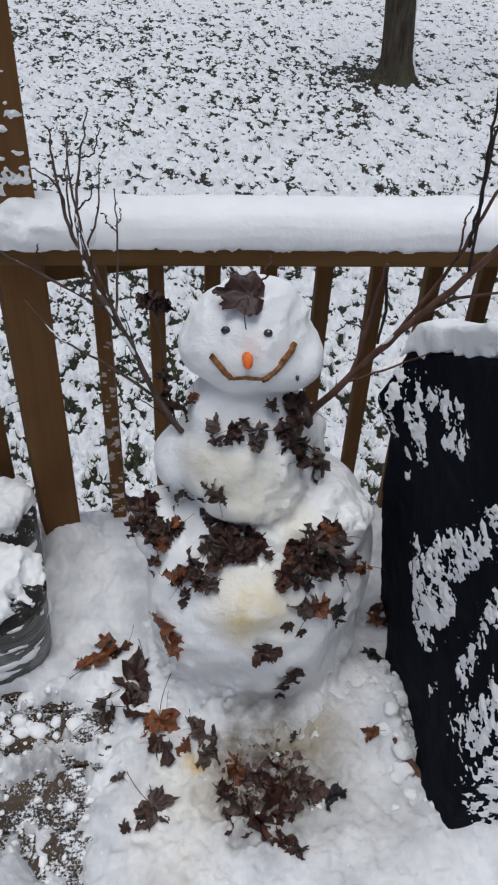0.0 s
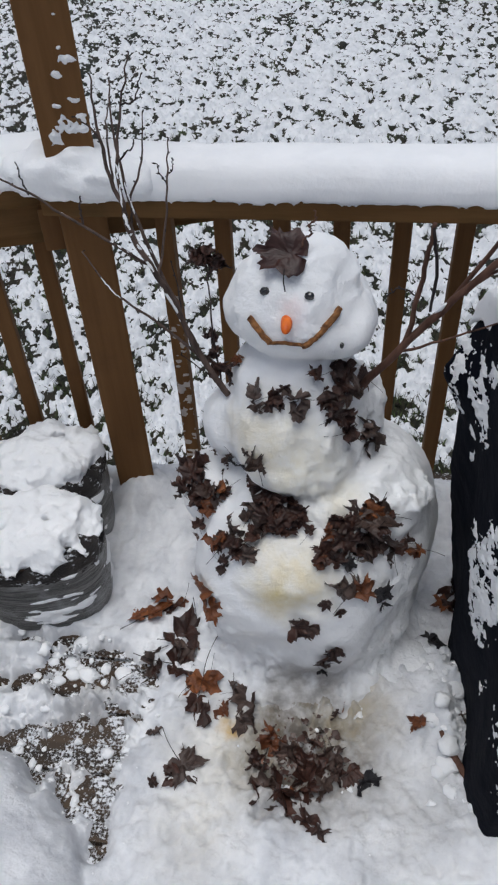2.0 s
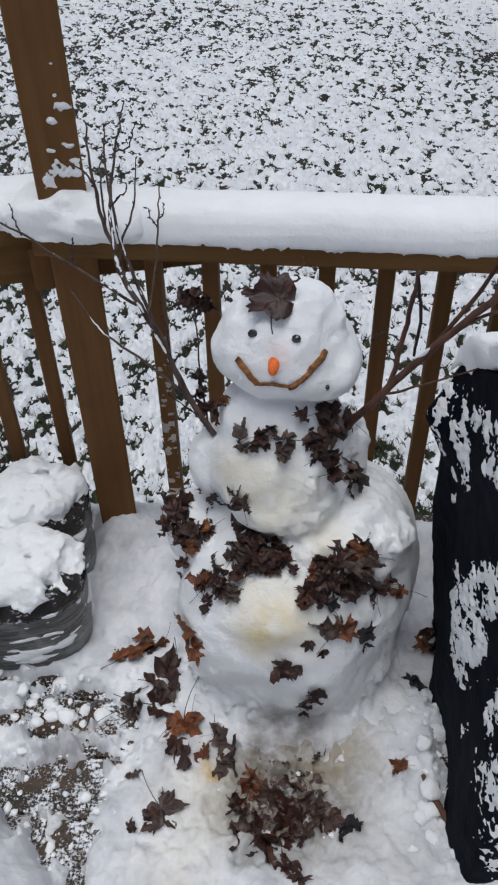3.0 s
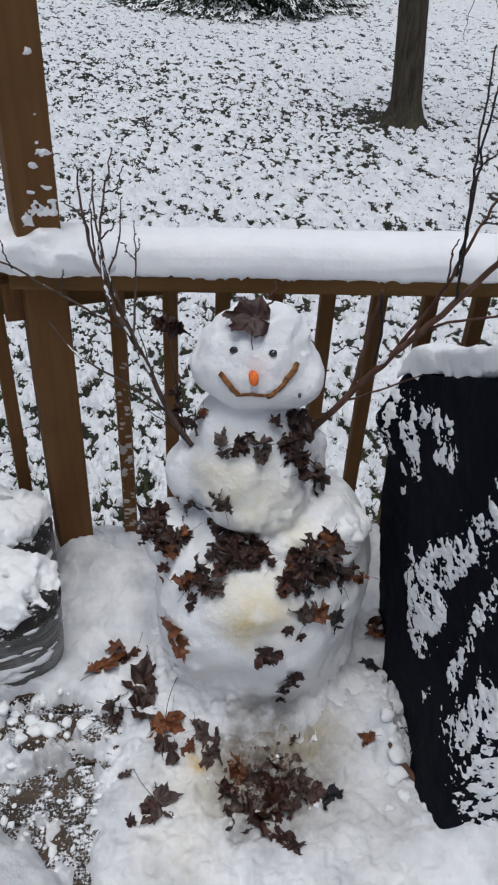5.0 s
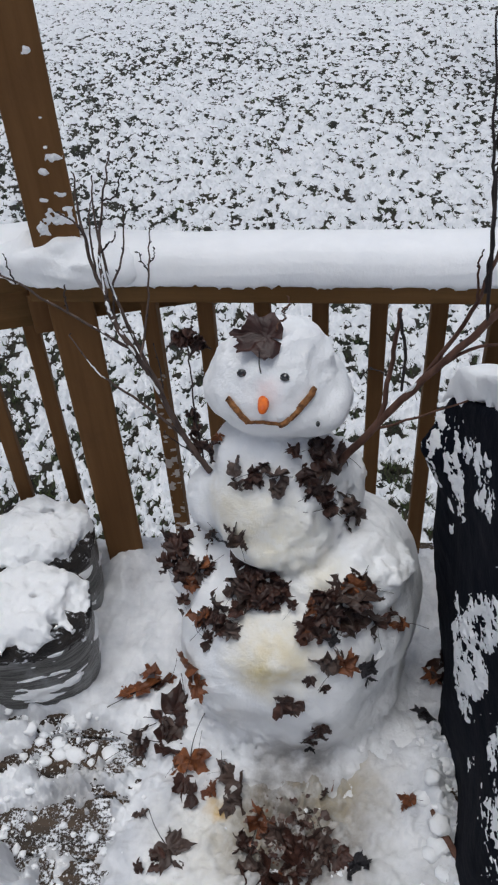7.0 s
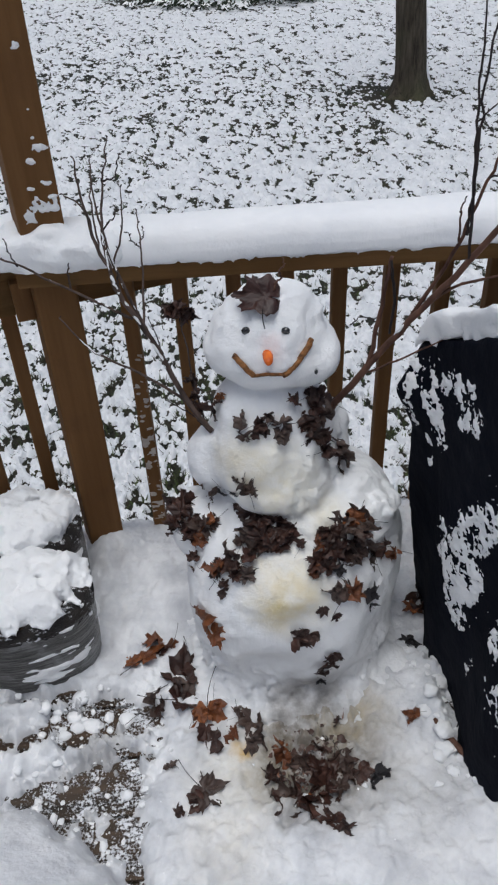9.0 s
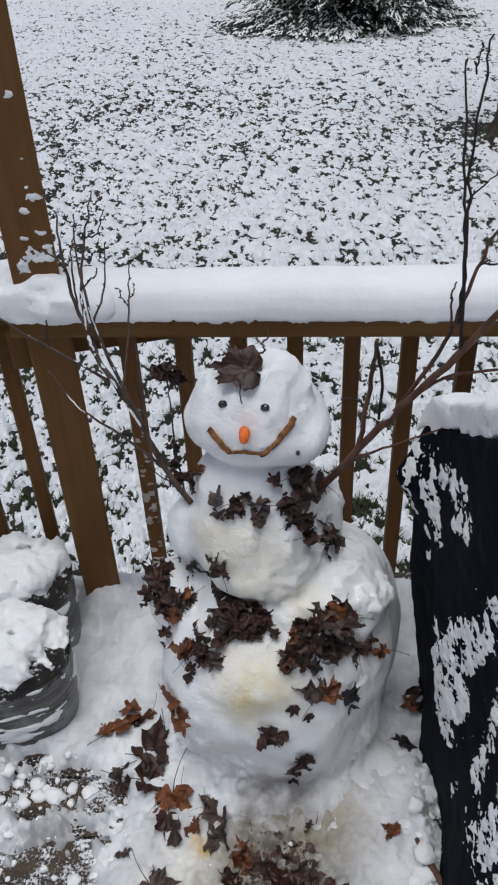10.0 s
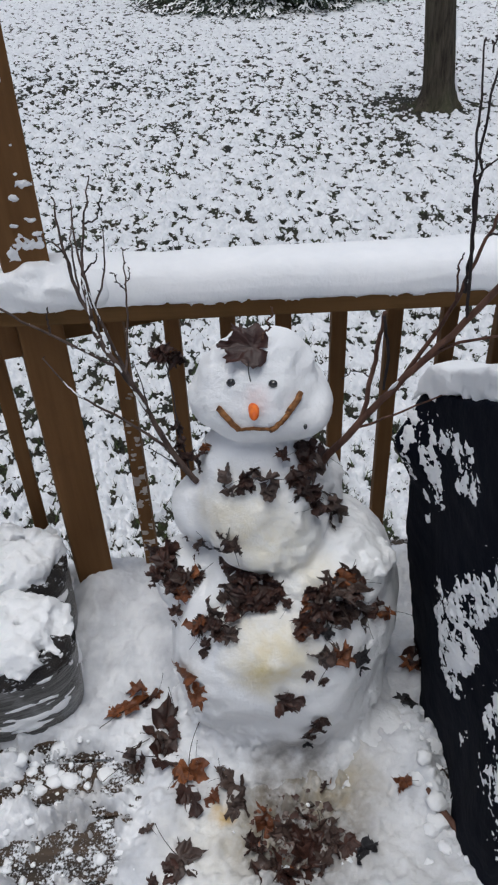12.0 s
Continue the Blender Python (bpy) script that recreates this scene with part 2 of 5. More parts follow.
def vnoise(p, seed=0):
    """Smooth value noise, -1 to 1, at points p (..., 3)."""
    i = np.floor(p).astype(np.int64)
    f = p - i
    u = f * f * (3 - 2 * f)
    out = 0
    for a in (0, 1):
        for b in (0, 1):
            for c in (0, 1):
                w = (u[..., 0] if a else 1 - u[..., 0]) * (u[..., 1] if b else 1 - u[..., 1]) * (u[..., 2] if c else 1 - u[..., 2])
                out = out + w * lattice(i[..., 0] + a, i[..., 1] + b, i[..., 2] + c, seed)
    return out


def fbm(p, octaves=4, seed=0, gain=0.5):
    total, amp = 0, 1.0
    for k in range(octaves):
        total = total + amp * vnoise(p * 2.03**k + 17.3 * k, seed + k)
        amp *= gain
    return total


def nets(f, lo, hi, h):
    """The surface f(points) = 0 in a box, as vertices and quads."""
    axes = [np.arange(a, b + h, h) for a, b in zip(lo, hi)]
    grid = np.stack(np.meshgrid(*axes, indexing="ij"), -1)
    v = f(grid)
    n = np.array(v.shape) - 1
    total, count = np.zeros((*n, 3)), np.zeros(n)
    corner = lambda o: tuple(slice(o[k], o[k] + n[k]) for k in range(3))
    for ax in range(3):
        others = [k for k in range(3) if k != ax]
        for a in (0, 1):
            for b in (0, 1):
                o = [0, 0, 0]
                o[others[0]], o[others[1]] = a, b
                e = list(o)
                e[ax] = 1
                v0, v1 = v[corner(o)], v[corner(e)]
                cross = (v0 < 0) != (v1 < 0)
                t = np.where(cross, v0 / np.where(cross, v0 - v1, 1), 0)
                place = np.zeros((*n, 3)) + np.array(o, float)
                place[..., ax] += t
                total += place * cross[..., None]
                count += cross
    live = count > 0
    index = np.full(n, -1)
    index[live] = np.arange(live.sum())
    base = np.stack(np.nonzero(live), -1)
    verts = (base + total[live] / count[live][:, None]) * h + np.array(lo)
    faces = []
    inside = v < 0
    for ax in range(3):
        b, c = [(1, 2), (2, 0), (0, 1)][ax]
        s0 = [slice(1, n[k]) for k in range(3)]
        s0[ax] = slice(0, n[ax])
        s1 = list(s0)
        s1[ax] = slice(1, n[ax] + 1)
        i0, i1 = inside[tuple(s0)], inside[tuple(s1)]
        for sign, hit in ((0, i0 & ~i1), (1, ~i0 & i1)):
            q = np.stack(np.nonzero(hit), -1) + np.array([0 if k == ax else 1 for k in range(3)])
            if not len(q):
                continue
            eb, ec = np.eye(3, dtype=int)[b], np.eye(3, dtype=int)[c]
            quad = [index[tuple((q - m).T)] for m in (eb + ec, ec, 0 * eb, eb)]
            faces.append(np.stack(quad if sign == 0 else quad[::-1], 1))
    return verts, np.concatenate(faces)


def ball(p, c, r):
    q = (p - np.array(c)) / np.array(r)
    return (np.linalg.norm(q, axis=-1) - 1) * min(r)


def blend(a, b, k):
    t = np.clip(0.5 + 0.5 * (b - a) / k, 0, 1)
    return b * (1 - t) + a * t - k * t * (1 - t)


def spline(points, steps):
    """A smooth line through points of (x, y, z, radius)."""
    p = np.array([points[0], *points, points[-1]], float)
    out = []
    for i in range(1, len(p) - 2):
        for t in np.linspace(0, 1, steps, endpoint=False):
            a, b, c, d = p[i - 1 : i + 3]
            out.append(0.5 * (2 * b + (c - a) * t + (2 * a - 5 * b + 4 * c - d) * t * t + (3 * b - a - 3 * c + d) * t**3))
    out.append(p[-2])
    return np.array(out)


def tube(points, sides=7, steps=5, rough=0.0, seed=0):
    """Vertices and faces of a tapered tube along a smooth line through (x, y, z, radius)."""
    line = spline(points, steps)
    rng = np.random.RandomState(seed)
    if rough:
        line[1:-1, :3] += rng.normal(0, rough, (len(line) - 2, 3))
    ahead = np.gradient(line[:, :3], axis=0)
    ahead /= np.linalg.norm(ahead, axis=1)[:, None] + 1e-9
    up = np.array([0.31, 0.2, 0.93]) if abs(ahead[:, 2]).mean() < 0.9 else np.array([0.95, 0.3, 0.1])
    a = np.cross(ahead, up)
    a /= np.linalg.norm(a, axis=1)[:, None]
    b = np.cross(ahead, a)
    ang = np.linspace(0, 2 * np.pi, sides, endpoint=False)
    ring = line[:, None, :3] + line[:, None, 3:4] * (np.cos(ang)[None, :, None] * a[:, None] + np.sin(ang)[None, :, None] * b[:, None])
    verts = np.concatenate([ring.reshape(-1, 3), line[:1, :3], line[-1:, :3]])
    m, faces = len(line), []
    for i in range(m - 1):
        for j in range(sides):
            k = (j + 1) % sides
            faces.append((i * sides + j, i * sides + k, (i + 1) * sides + k, (i + 1) * sides + j))
    for j in range(sides):
        k = (j + 1) % sides
        faces.append((m * sides, k, j))
        faces.append((m * sides + 1, (m - 1) * sides + j, (m - 1) * sides + k))
    return verts, faces


def merged(pieces):
    verts, faces, n = [], [], 0
    for v, f in pieces:
        verts += [tuple(x) for x in v]
        faces += [tuple(i + n for i in q) for q in f]
        n += len(v)
    return verts, faces


# ---- the deck and its railing ----
LEFT_DIR = Vector((-0.957, -0.290, 0))     # the railing's run past the corner post
LEFT_TURN = math.degrees(math.atan2(0.290, 0.957))
DECK_Z = -0.035


deck = tagged(new("deck"), "brown timber deck under trodden snow", "deck", kind="structure")
house = part("wall_house", board((7.0, 0.2, 4.2), 0.01), SIDING)
house.location = (0, -4.6, 1.3)
tagged(house, "plain pale house wall behind the deck", "wall", kind="structure")

railing = tagged(new("railing"), "brown painted timber deck railing with square balusters", "railing", kind="structure")
cap = part("rail_cap", board((3.9, 0.142, 0.042), 0.005), RAIL_WOOD, railing)
cap.location = (1.565, 1.598, 0.896)
cap_left = part("rail_cap", board((2.2, 0.142, 0.042), 0.005), RAIL_WOOD, railing)
cap_left.matrix_basis = pose(-0.40, 1.66, 0.882, 0, 0, LEFT_TURN) @ pose(-1.1, 0.02, 0)
sub = part("sub_rail", board((2.6, 0.036, 0.10), 0.004), RAIL_WOOD, railing)
sub.matrix_basis = pose(-0.36, 1.668, 0.814, 0, 0, LEFT_TURN) @ pose(-0.98, -0.012, 0)
block = part("rail_block", board((0.045, 0.04, 0.10), 0.004), TIMBER, railing)
block.matrix_basis = pose(-0.40, 1.60, 0.815, 0, 0, LEFT_TURN)
post = part("post", board((0.098, 0.098, 2.75), 0.006), TIMBER)
post.matrix_basis = pose(-0.326, 1.602, 1.32, 0, 0, LEFT_TURN + 3)
tagged(post, "tall brown painted timber corner post with snow flecks", "post")

bal_mesh = None


def baluster(x, y, turn):
    global bal_mesh
    if bal_mesh is None:
        bm = board((0.037, 0.037, 0.98), 0.004)
        ob = part("baluster", bm, TIMBER, railing)
        bal_mesh = ob.data
    else:
        ob = new("baluster", bal_mesh)
        ob.parent = railing
    ob.matrix_basis = pose(x, y, 0.376, 0, 0, turn)
    return ob


for i in range(26):
    baluster(-0.161 + 0.1306 * i, 1.652, 0)
for i in range(14):
    p = Vector((-0.36, 1.685, 0)) + LEFT_DIR * (0.105 + 0.1306 * i)
    baluster(p.x, p.y, LEFT_TURN)
rim = part("rim_joist", board((4.0, 0.038, 0.2), 0.004), TIMBER, deck)
rim.location = (1.6, 1.70, -0.16)
for x_ in (-2.2, 3.44):
    side = part("rim_joist", board((0.038, 5.6 if x_ < 0 else 6.1, 0.2), 0.004), TIMBER, deck)
    side.location = (x_, -1.68 if x_ < 0 else -1.42, -0.16)
    for y_ in (-4.2, -1.6, 1.0):
        leg = part("deck_post", board((0.09, 0.09, 1.4), 0.006), TIMBER, deck)
        leg.location = (x_ * 0.97, y_, -0.93)
rim_left = part("rim_joist", board((2.3, 0.038, 0.2), 0.004), TIMBER, deck)
rim_left.matrix_basis = pose(-0.36, 1.70, -0.16, 0, 0, LEFT_TURN) @ pose(-1.15, 0, 0)


# snow lying along the rail caps
def rail_snow(p):
    """About the cap's own axis: x along, y across, z up from its top."""
    q = p.copy()
    lump = 0.007 * fbm(q * 6, 2, 5) + 0.0022 * fbm(q * 34, 2, 8)
    across = np.abs(q[..., 1] - 0.002) / (0.077 + 0.3 * lump)
    top = 0.076 * np.sqrt(np.clip(1 - across**3.2, 0, 1)) + lump * 0.8
    d = (q[..., 2] - top) * 0.6
    d = np.maximum(d, (across - 1) * 0.06)
    return np.maximum(d, -(q[..., 2] + 0.006 + 0.0045 * fbm(q * 60, 3, 3, 0.8)))


sv, sf = nets(rail_snow, (-0.09, -0.1, -0.03), (3.74, 0.1, 0.1), 0.0072)
snow_a = mesh_object("rail_snow", sv, sf, RAIL_SNOW)
snow_a.location = (-0.25, 1.598, 0.917)
tagged(snow_a, "thick band of white snow lying on the rail cap", "snow")
sv, sf = nets(rail_snow, (-2.15, -0.1, -0.03), (0.02, 0.1, 0.1), 0.0085)
snow_b = mesh_object("rail_snow", sv, sf, RAIL_SNOW)
snow_b.matrix_basis = pose(-0.40, 1.66, 0.903, 0, 0, LEFT_TURN) @ pose(0, 0.02, 0)
tagged(snow_b, "thick band of white snow on the angled rail cap", "snow")


def heap(p):
    d = ball(p, (-0.33, 1.55, 0.945), (0.09, 0.04, 0.07))
    d = blend(d, ball(p, (-0.22, 1.58, 0.94), (0.1, 0.07, 0.05)), 0.04)
    d = blend(d, ball(p, (-0.40, 1.60, 0.935), (0.08, 0.06, 0.055)), 0.03)
    return np.maximum(d + 0.012 * fbm(p * 18, 3, 2, 0.5), 0.916 + 0.004 * fbm(p * 40, 2, 4) - p[..., 2])


sv, sf = nets(heap, (-0.55, 1.46, 0.85), (-0.08, 1.7, 1.08), 0.006)
tagged(mesh_object("post_snow", sv, sf, SNOW), "clumped snow heaped against the corner post", "snow")


# ---- snow on the deck: a lumpy sheet with scraped patches and shade strips by a bundle ----
def capsule(x, y, a, b, r):
    ax, ay, bx, by = *a, *b
    t = np.clip(((x - ax) * (bx - ax) + (y - ay) * (by - ay)) / ((bx - ax) ** 2 + (by - ay) ** 2 + 1e-9), 0, 1)
    return np.hypot(x - ax - t * (bx - ax), y - ay - t * (by - ay)) / r


SCRAPES_AND_SHADE = [((-0.60, 0.955), (-0.40, 0.975), 0.042), ((-0.40, 0.975), (-0.19, 1.0), 0.058), ((-0.40, 1.035), (-0.26, 1.035), 0.036),
           ((-0.45, 0.825), (-0.34, 0.845), 0.055), ((-0.34, 0.83), (-0.20, 0.90), 0.055), ((-0.195, 0.62), (-0.225, 0.74), 0.026),
           ((-0.225, 0.74), (-0.22, 0.86), 0.045), ((-0.27, 0.66), (-0.31, 0.76), 0.018), ((-0.34, 0.70), (-0.38, 0.79), 0.018),
           # strips bared along the front bundle's foot, standing in for its contact shade
           ((-0.655, 1.02), (-0.64, 1.32), 0.045), ((-0.50, 1.075), (-0.38, 1.085), 0.022)]
MOUNDS = [((-0.62, 0.88), (-0.33, 0.915), 0.055, 0.03), ((-0.33, 0.9), (-0.24, 0.945), 0.03, 0.02), ((-0.32, 1.53), (-0.28, 1.56), 0.06, 0.055),
          ((0.515, 1.09), (0.50, 0.98), 0.03, 0.025), ((0.51, 0.98), (0.52, 0.88), 0.025, 0.02), ((-0.1, 1.45), (0.5, 1.5), 0.16, 0.02),
          ((0.34, 0.9), (0.36, 0.92), 0.03, 0.012),
          ((0.60, 0.76), (0.72, 0.70), 0.05, 0.05), ((0.555, 0.70), (0.70, 0.62), 0.06, 0.02), ((-0.5, 1.03), (-0.42, 1.07), 0.05, 0.02)]


def deck_height(x, y):
    p = np.stack([x, y, 0 * x], -1)
    h = 0.011 * fbm(p * 6, 3, 21) + 0.012 * np.abs(fbm(p * 13, 3, 33)) + 0.007 * fbm(p * 40, 4, 31, 0.65) - 0.006
    for a, b, r, up in MOUNDS:
        h = h + up * np.exp(-capsule(x, y, a, b, r) ** 2 * 1.2)
    smooth = np.clip(2.2 - 2 * capsule(x, y, (-0.56, 0.44), (-0.555, 0.44), 0.37), 0, 0.85)
    h = h * (1 - smooth) + 0.17 * np.sqrt(np.clip(1 - capsule(x, y, (-0.56, 0.44), (-0.555, 0.44), 0.37) ** 2, 0, 1)) + 0.04 * np.sqrt(np.clip(1 - capsule(x, y, (-0.58, 0.30), (-0.575, 0.30), 0.29) ** 2, 0, 1))
    rough = 0.036 * fbm(p * 32, 4, 41, 0.7)
    loose = np.clip(1.6 - capsule(x, y, (-0.5, 0.93), (-0.2, 0.95), 0.12), 0, 1)
    h = h + loose * 0.03 * np.clip(fbm(p * 26, 3, 43, 0.5) - 0.1, 0, 0.6)
    for a, b, r in SCRAPES_AND_SHADE:
        w = np.exp(-capsule(x, y, a, b, r) ** 2 * 1.1)
        h = h - w * (0.066 + 1.1 * rough)
    w = np.exp(-capsule(x, y, (0.15, 0.78), (0.24, 0.92), 0.085) ** 2)
    h = h - w * (0.020 + 0.7 * rough)
    w = np.exp(-capsule(x, y, (0.55, 1.12), (0.56, 0.8), 0.04) ** 2)
    h = h - w * (0.018 + 0.9 * rough)
    return h


xs = np.concatenate([np.arange(-2.4, -0.75, 0.03), np.arange(-0.75, -0.6, 0.0065), np.arange(-0.6, 0.62, 0.0046), np.arange(0.62, 0.9, 0.0065), np.arange(0.9, 3.4, 0.04)])
ts = np.concatenate([np.arange(-4.5, 0.1, 0.05), np.arange(0.1, 0.3, 0.015), np.arange(0.3, 0.58, 0.0065), np.arange(0.58, 1.14, 0.0046), np.arange(1.14, 1.69, 0.0065), [1.69]])
gx, gt = np.meshgrid(xs, ts, indexing="ij")
edge = np.where(gx > -0.36, 1.685, 1.685 + (gx + 0.36) * 0.303)
gy = np.where(gt > 1.0, 1.0 + (gt - 1.0) * (edge - 1.0) / 0.69, gt)
gz = deck_height(gx, gy) + 0.02 * np.exp(-((gt - 1.62) / 0.06) ** 2)
gz = np.where(gt > 1.675, gz - 0.05, gz)
nx, ny = gx.shape
ids = np.arange(nx * ny).reshape(nx, ny)
quads = np.stack([ids[:-1, :-1], ids[1:, :-1], ids[1:, 1:], ids[:-1, 1:]], -1).reshape(-1, 4)
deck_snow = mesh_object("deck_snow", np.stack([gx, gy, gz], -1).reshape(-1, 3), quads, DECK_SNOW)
tagged(deck_snow, "trodden white snow on the deck with scraped bare patches", "snow", kind="stuff")

# ---- the lawn below the deck ----
LAWN = -1.6
gv = [(-700, -700, LAWN - 0.04), (700, -700, LAWN - 0.04), (700, 700, LAWN - 0.04), (-700, 700, LAWN - 0.04)]
_m = Mat("patchy_snow_ground", 0.7, spec=0.2)
_g = _m.noise(7, 6, 0.65)
_m.color(_m.ramp(_g, [(0.43, (0.03, 0.034, 0.024)), (0.47, (0.85, 0.86, 0.88))])).bump((_g, 0.06))
ground = mesh_object("ground", gv, [(0, 1, 2, 3)], _m.m, smooth=False)
tagged(ground, "snow-covered ground reaching to the horizon", "ground", kind="structure")
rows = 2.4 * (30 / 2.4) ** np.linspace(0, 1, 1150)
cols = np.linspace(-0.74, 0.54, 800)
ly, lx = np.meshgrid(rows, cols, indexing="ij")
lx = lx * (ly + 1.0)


def lawn_height(x, y):
    p = np.stack([x * 1.0 + y * 0.35, y * 0.62 - x * 0.3, 0 * x], -1)
    big = fbm(p * 0.5, 3, 51)
    h = 0.2 * vnoise(p * 6.0, 61) + 0.5 * vnoise(p * 14.0, 62) + 0.5 * vnoise(p * 27, 63) + 0.46 * vnoise(p * 52, 64) + 0.3 * vnoise(p * 100, 65)
    return 0.05 * (h + 0.2 + 0.1 * big) - 0.025


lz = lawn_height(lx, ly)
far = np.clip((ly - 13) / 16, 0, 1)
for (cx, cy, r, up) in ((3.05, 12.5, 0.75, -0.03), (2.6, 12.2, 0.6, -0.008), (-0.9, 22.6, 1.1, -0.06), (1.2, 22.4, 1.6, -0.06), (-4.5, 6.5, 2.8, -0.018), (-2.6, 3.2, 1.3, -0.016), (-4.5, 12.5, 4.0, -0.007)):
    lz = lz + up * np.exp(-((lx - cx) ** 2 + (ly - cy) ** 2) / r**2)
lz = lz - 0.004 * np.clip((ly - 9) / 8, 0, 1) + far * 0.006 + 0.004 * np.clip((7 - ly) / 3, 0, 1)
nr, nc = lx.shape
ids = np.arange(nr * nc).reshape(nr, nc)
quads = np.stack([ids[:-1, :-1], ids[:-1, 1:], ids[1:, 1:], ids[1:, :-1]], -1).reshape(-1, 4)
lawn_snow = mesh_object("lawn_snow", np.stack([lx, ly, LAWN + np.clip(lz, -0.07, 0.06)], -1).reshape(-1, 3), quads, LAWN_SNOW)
tagged(lawn_snow, "patchy clumped snow over a lawn with grass showing through", "snow", kind="stuff")
grass = mesh_object("lawn", [(-0.74 * 3.4, 2.4, LAWN - 0.025), (0.54 * 3.4, 2.4, LAWN - 0.025), (0.54 * 31, 30, LAWN - 0.025), (-0.74 * 31, 30, LAWN - 0.025)], [(0, 1, 2, 3)], GRASS_GROUND, smooth=False)
tagged(grass, "wet dark green and brown grass under the snow", "lawn", kind="structure")

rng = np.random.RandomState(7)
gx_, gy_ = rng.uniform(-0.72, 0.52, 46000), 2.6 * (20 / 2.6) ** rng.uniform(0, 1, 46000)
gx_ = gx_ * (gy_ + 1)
keep = lawn_height(gx_, gy_) < -0.028
gx_, gy_ = gx_[keep], gy_[keep]
bv, bf = [], []
for x, y in zip(gx_, gy_):
    for _ in range(4):
        a, ln, w = rng.uniform(0, 6.28), rng.uniform(0.025, 0.07), rng.uniform(0.003, 0.008)
        ox, oy = rng.normal(0, 0.02, 2)
        n = len(bv)
        bx, by = x + ox, y + oy
        bv += [(bx - w * math.sin(a), by + w * math.cos(a), LAWN - 0.03), (bx + w * math.sin(a), by - w * math.cos(a), LAWN - 0.03),
               (bx + 0.8 * ln * math.cos(a), by + 0.8 * ln * math.sin(a), LAWN - 0.02 + ln * 0.7)]
        bf.append((n, n + 1, n + 2))
tufts = mesh_object("grass_tufts", bv, bf, BLADE)
tagged(tufts, "dark grass blades poking through the snow", "grass", kind="stuff")

# ---- the snowman ----
def carve(a, b, k):
    return -blend(-a, b, k)


def snowman_shape(p):
    base = ball(p, (0.195, 1.235, 0.235), (0.255, 0.262, 0.262))
    base = blend(base, ball(p, (0.27, 1.30, 0.27), (0.205, 0.23, 0.245)), 0.02)
    base = blend(base, ball(p, (0.19, 1.21, 0.09), (0.235, 0.205, 0.13)), 0.06)
    base = blend(base, ball(p, (0.06, 1.15, 0.24), (0.11, 0.13, 0.14)), 0.05)
    # the smooth face scooped out under the yellowish lump
    base = carve(base, ball(p, (0.10, 0.79, 0.14), (0.19, 0.22, 0.145)), 0.012)
    base = carve(base, ball(p, (0.40, 0.93, 0.24), (0.05, 0.12, 0.13)), 0.05)
    base = blend(base, ball(p, (0.15, 1.09, 0.355), (0.105, 0.10, 0.07)), 0.03)
    base = blend(base, ball(p, (0.30, 1.22, 0.45), (0.13, 0.13, 0.075)), 0.04)
    base = blend(base, ball(p, (-0.02, 1.26, 0.37), (0.075, 0.09, 0.08)), 0.03)
    mid = ball(p, (0.16, 1.285, 0.585), (0.150, 0.15, 0.135))
    mid = blend(mid, ball(p, (0.17, 1.24, 0.53), (0.125, 0.12, 0.085)), 0.03)
    mid = blend(mid, ball(p, (0.018, 1.29, 0.545), (0.05, 0.065, 0.085)), 0.012)
    mid = blend(mid, ball(p, (0.285, 1.33, 0.56), (0.05, 0.08, 0.10)), 0.015)
    neck = ball(p, (0.155, 1.29, 0.68), (0.125, 0.11, 0.09))
    head = ball(p, (0.152, 1.312, 0.852), (0.116, 0.104, 0.094))
    head = blend(head, ball(p, (0.165, 1.31, 0.812), (0.128, 0.112, 0.074)), 0.03)
    head = blend(head, ball(p, (0.22, 1.30, 0.805), (0.078, 0.09, 0.055)), 0.03)
    head = blend(head, ball(p, (0.185, 1.325, 0.91), (0.06, 0.06, 0.045)), 0.03)
    d = blend(blend(base, mid, 0.012), blend(neck, head, 0.008), 0.015)
    d = blend(d, ball(p, (0.19, 1.2, -0.03), (0.31, 0.27, 0.06)), 0.06)
    rough = np.clip(0.6 + 1.3 * fbm(p * 4, 2, 77), 0.2, 1) * np.where(p[..., 2] > 0.74, 0.55, 1)
    return d + 0.0062 * fbm(p * 10, 3, 71, 0.5) + rough * 0.008 * fbm(p * 34, 4, 75, 0.62)


sv, sf = nets(snowman_shape, (-0.2, 0.86, -0.06), (0.56, 1.62, 1.05), 0.0065)
snowman = mesh_object("snowman", sv, sf, SNOWMAN_SNOW)
tagged(snowman, "stacked three-ball snowman of packed snow with yellowish stains", "snowman")
bpy.context.view_layer.update()

# ---- a surface finder, to lay small things on the snow ----
from mathutils.bvhtree import BVHTree


def finder(ob):
    me = ob.data
    return BVHTree.FromPolygons([v.co for v in me.vertices], [p.vertices for p in me.polygons])


ON_MAN, ON_DECK = finder(snowman), finder(deck_snow)


def surface(p, floor=False):
    place, normal, _, _ = (ON_DECK if floor else ON_MAN).find_nearest(Vector(p))
    if floor and normal.z < 0:
        normal = -normal
    if not floor and normal.dot(place - Vector((0.17, 1.28, place.z))) < 0:
        normal = -normal
    return place, normal


# ---- the face: eyes, nose and mouth ----
def lump(r, seed, rough=0.12):
    bm = bmesh.new()
    bmesh.ops.create_icosphere(bm, subdivisions=3, radius=1)
    rng = random.Random(seed)
    off = Vector((rng.uniform(0, 50), 3, 7))
    for v in bm.verts:
        k = 1 + rough * noise.noise(v.co * 1.7 + off)
        v.co = Vector((v.co.x * r[0], v.co.y * r[1], v.co.z * r[2])) * k
    return bm


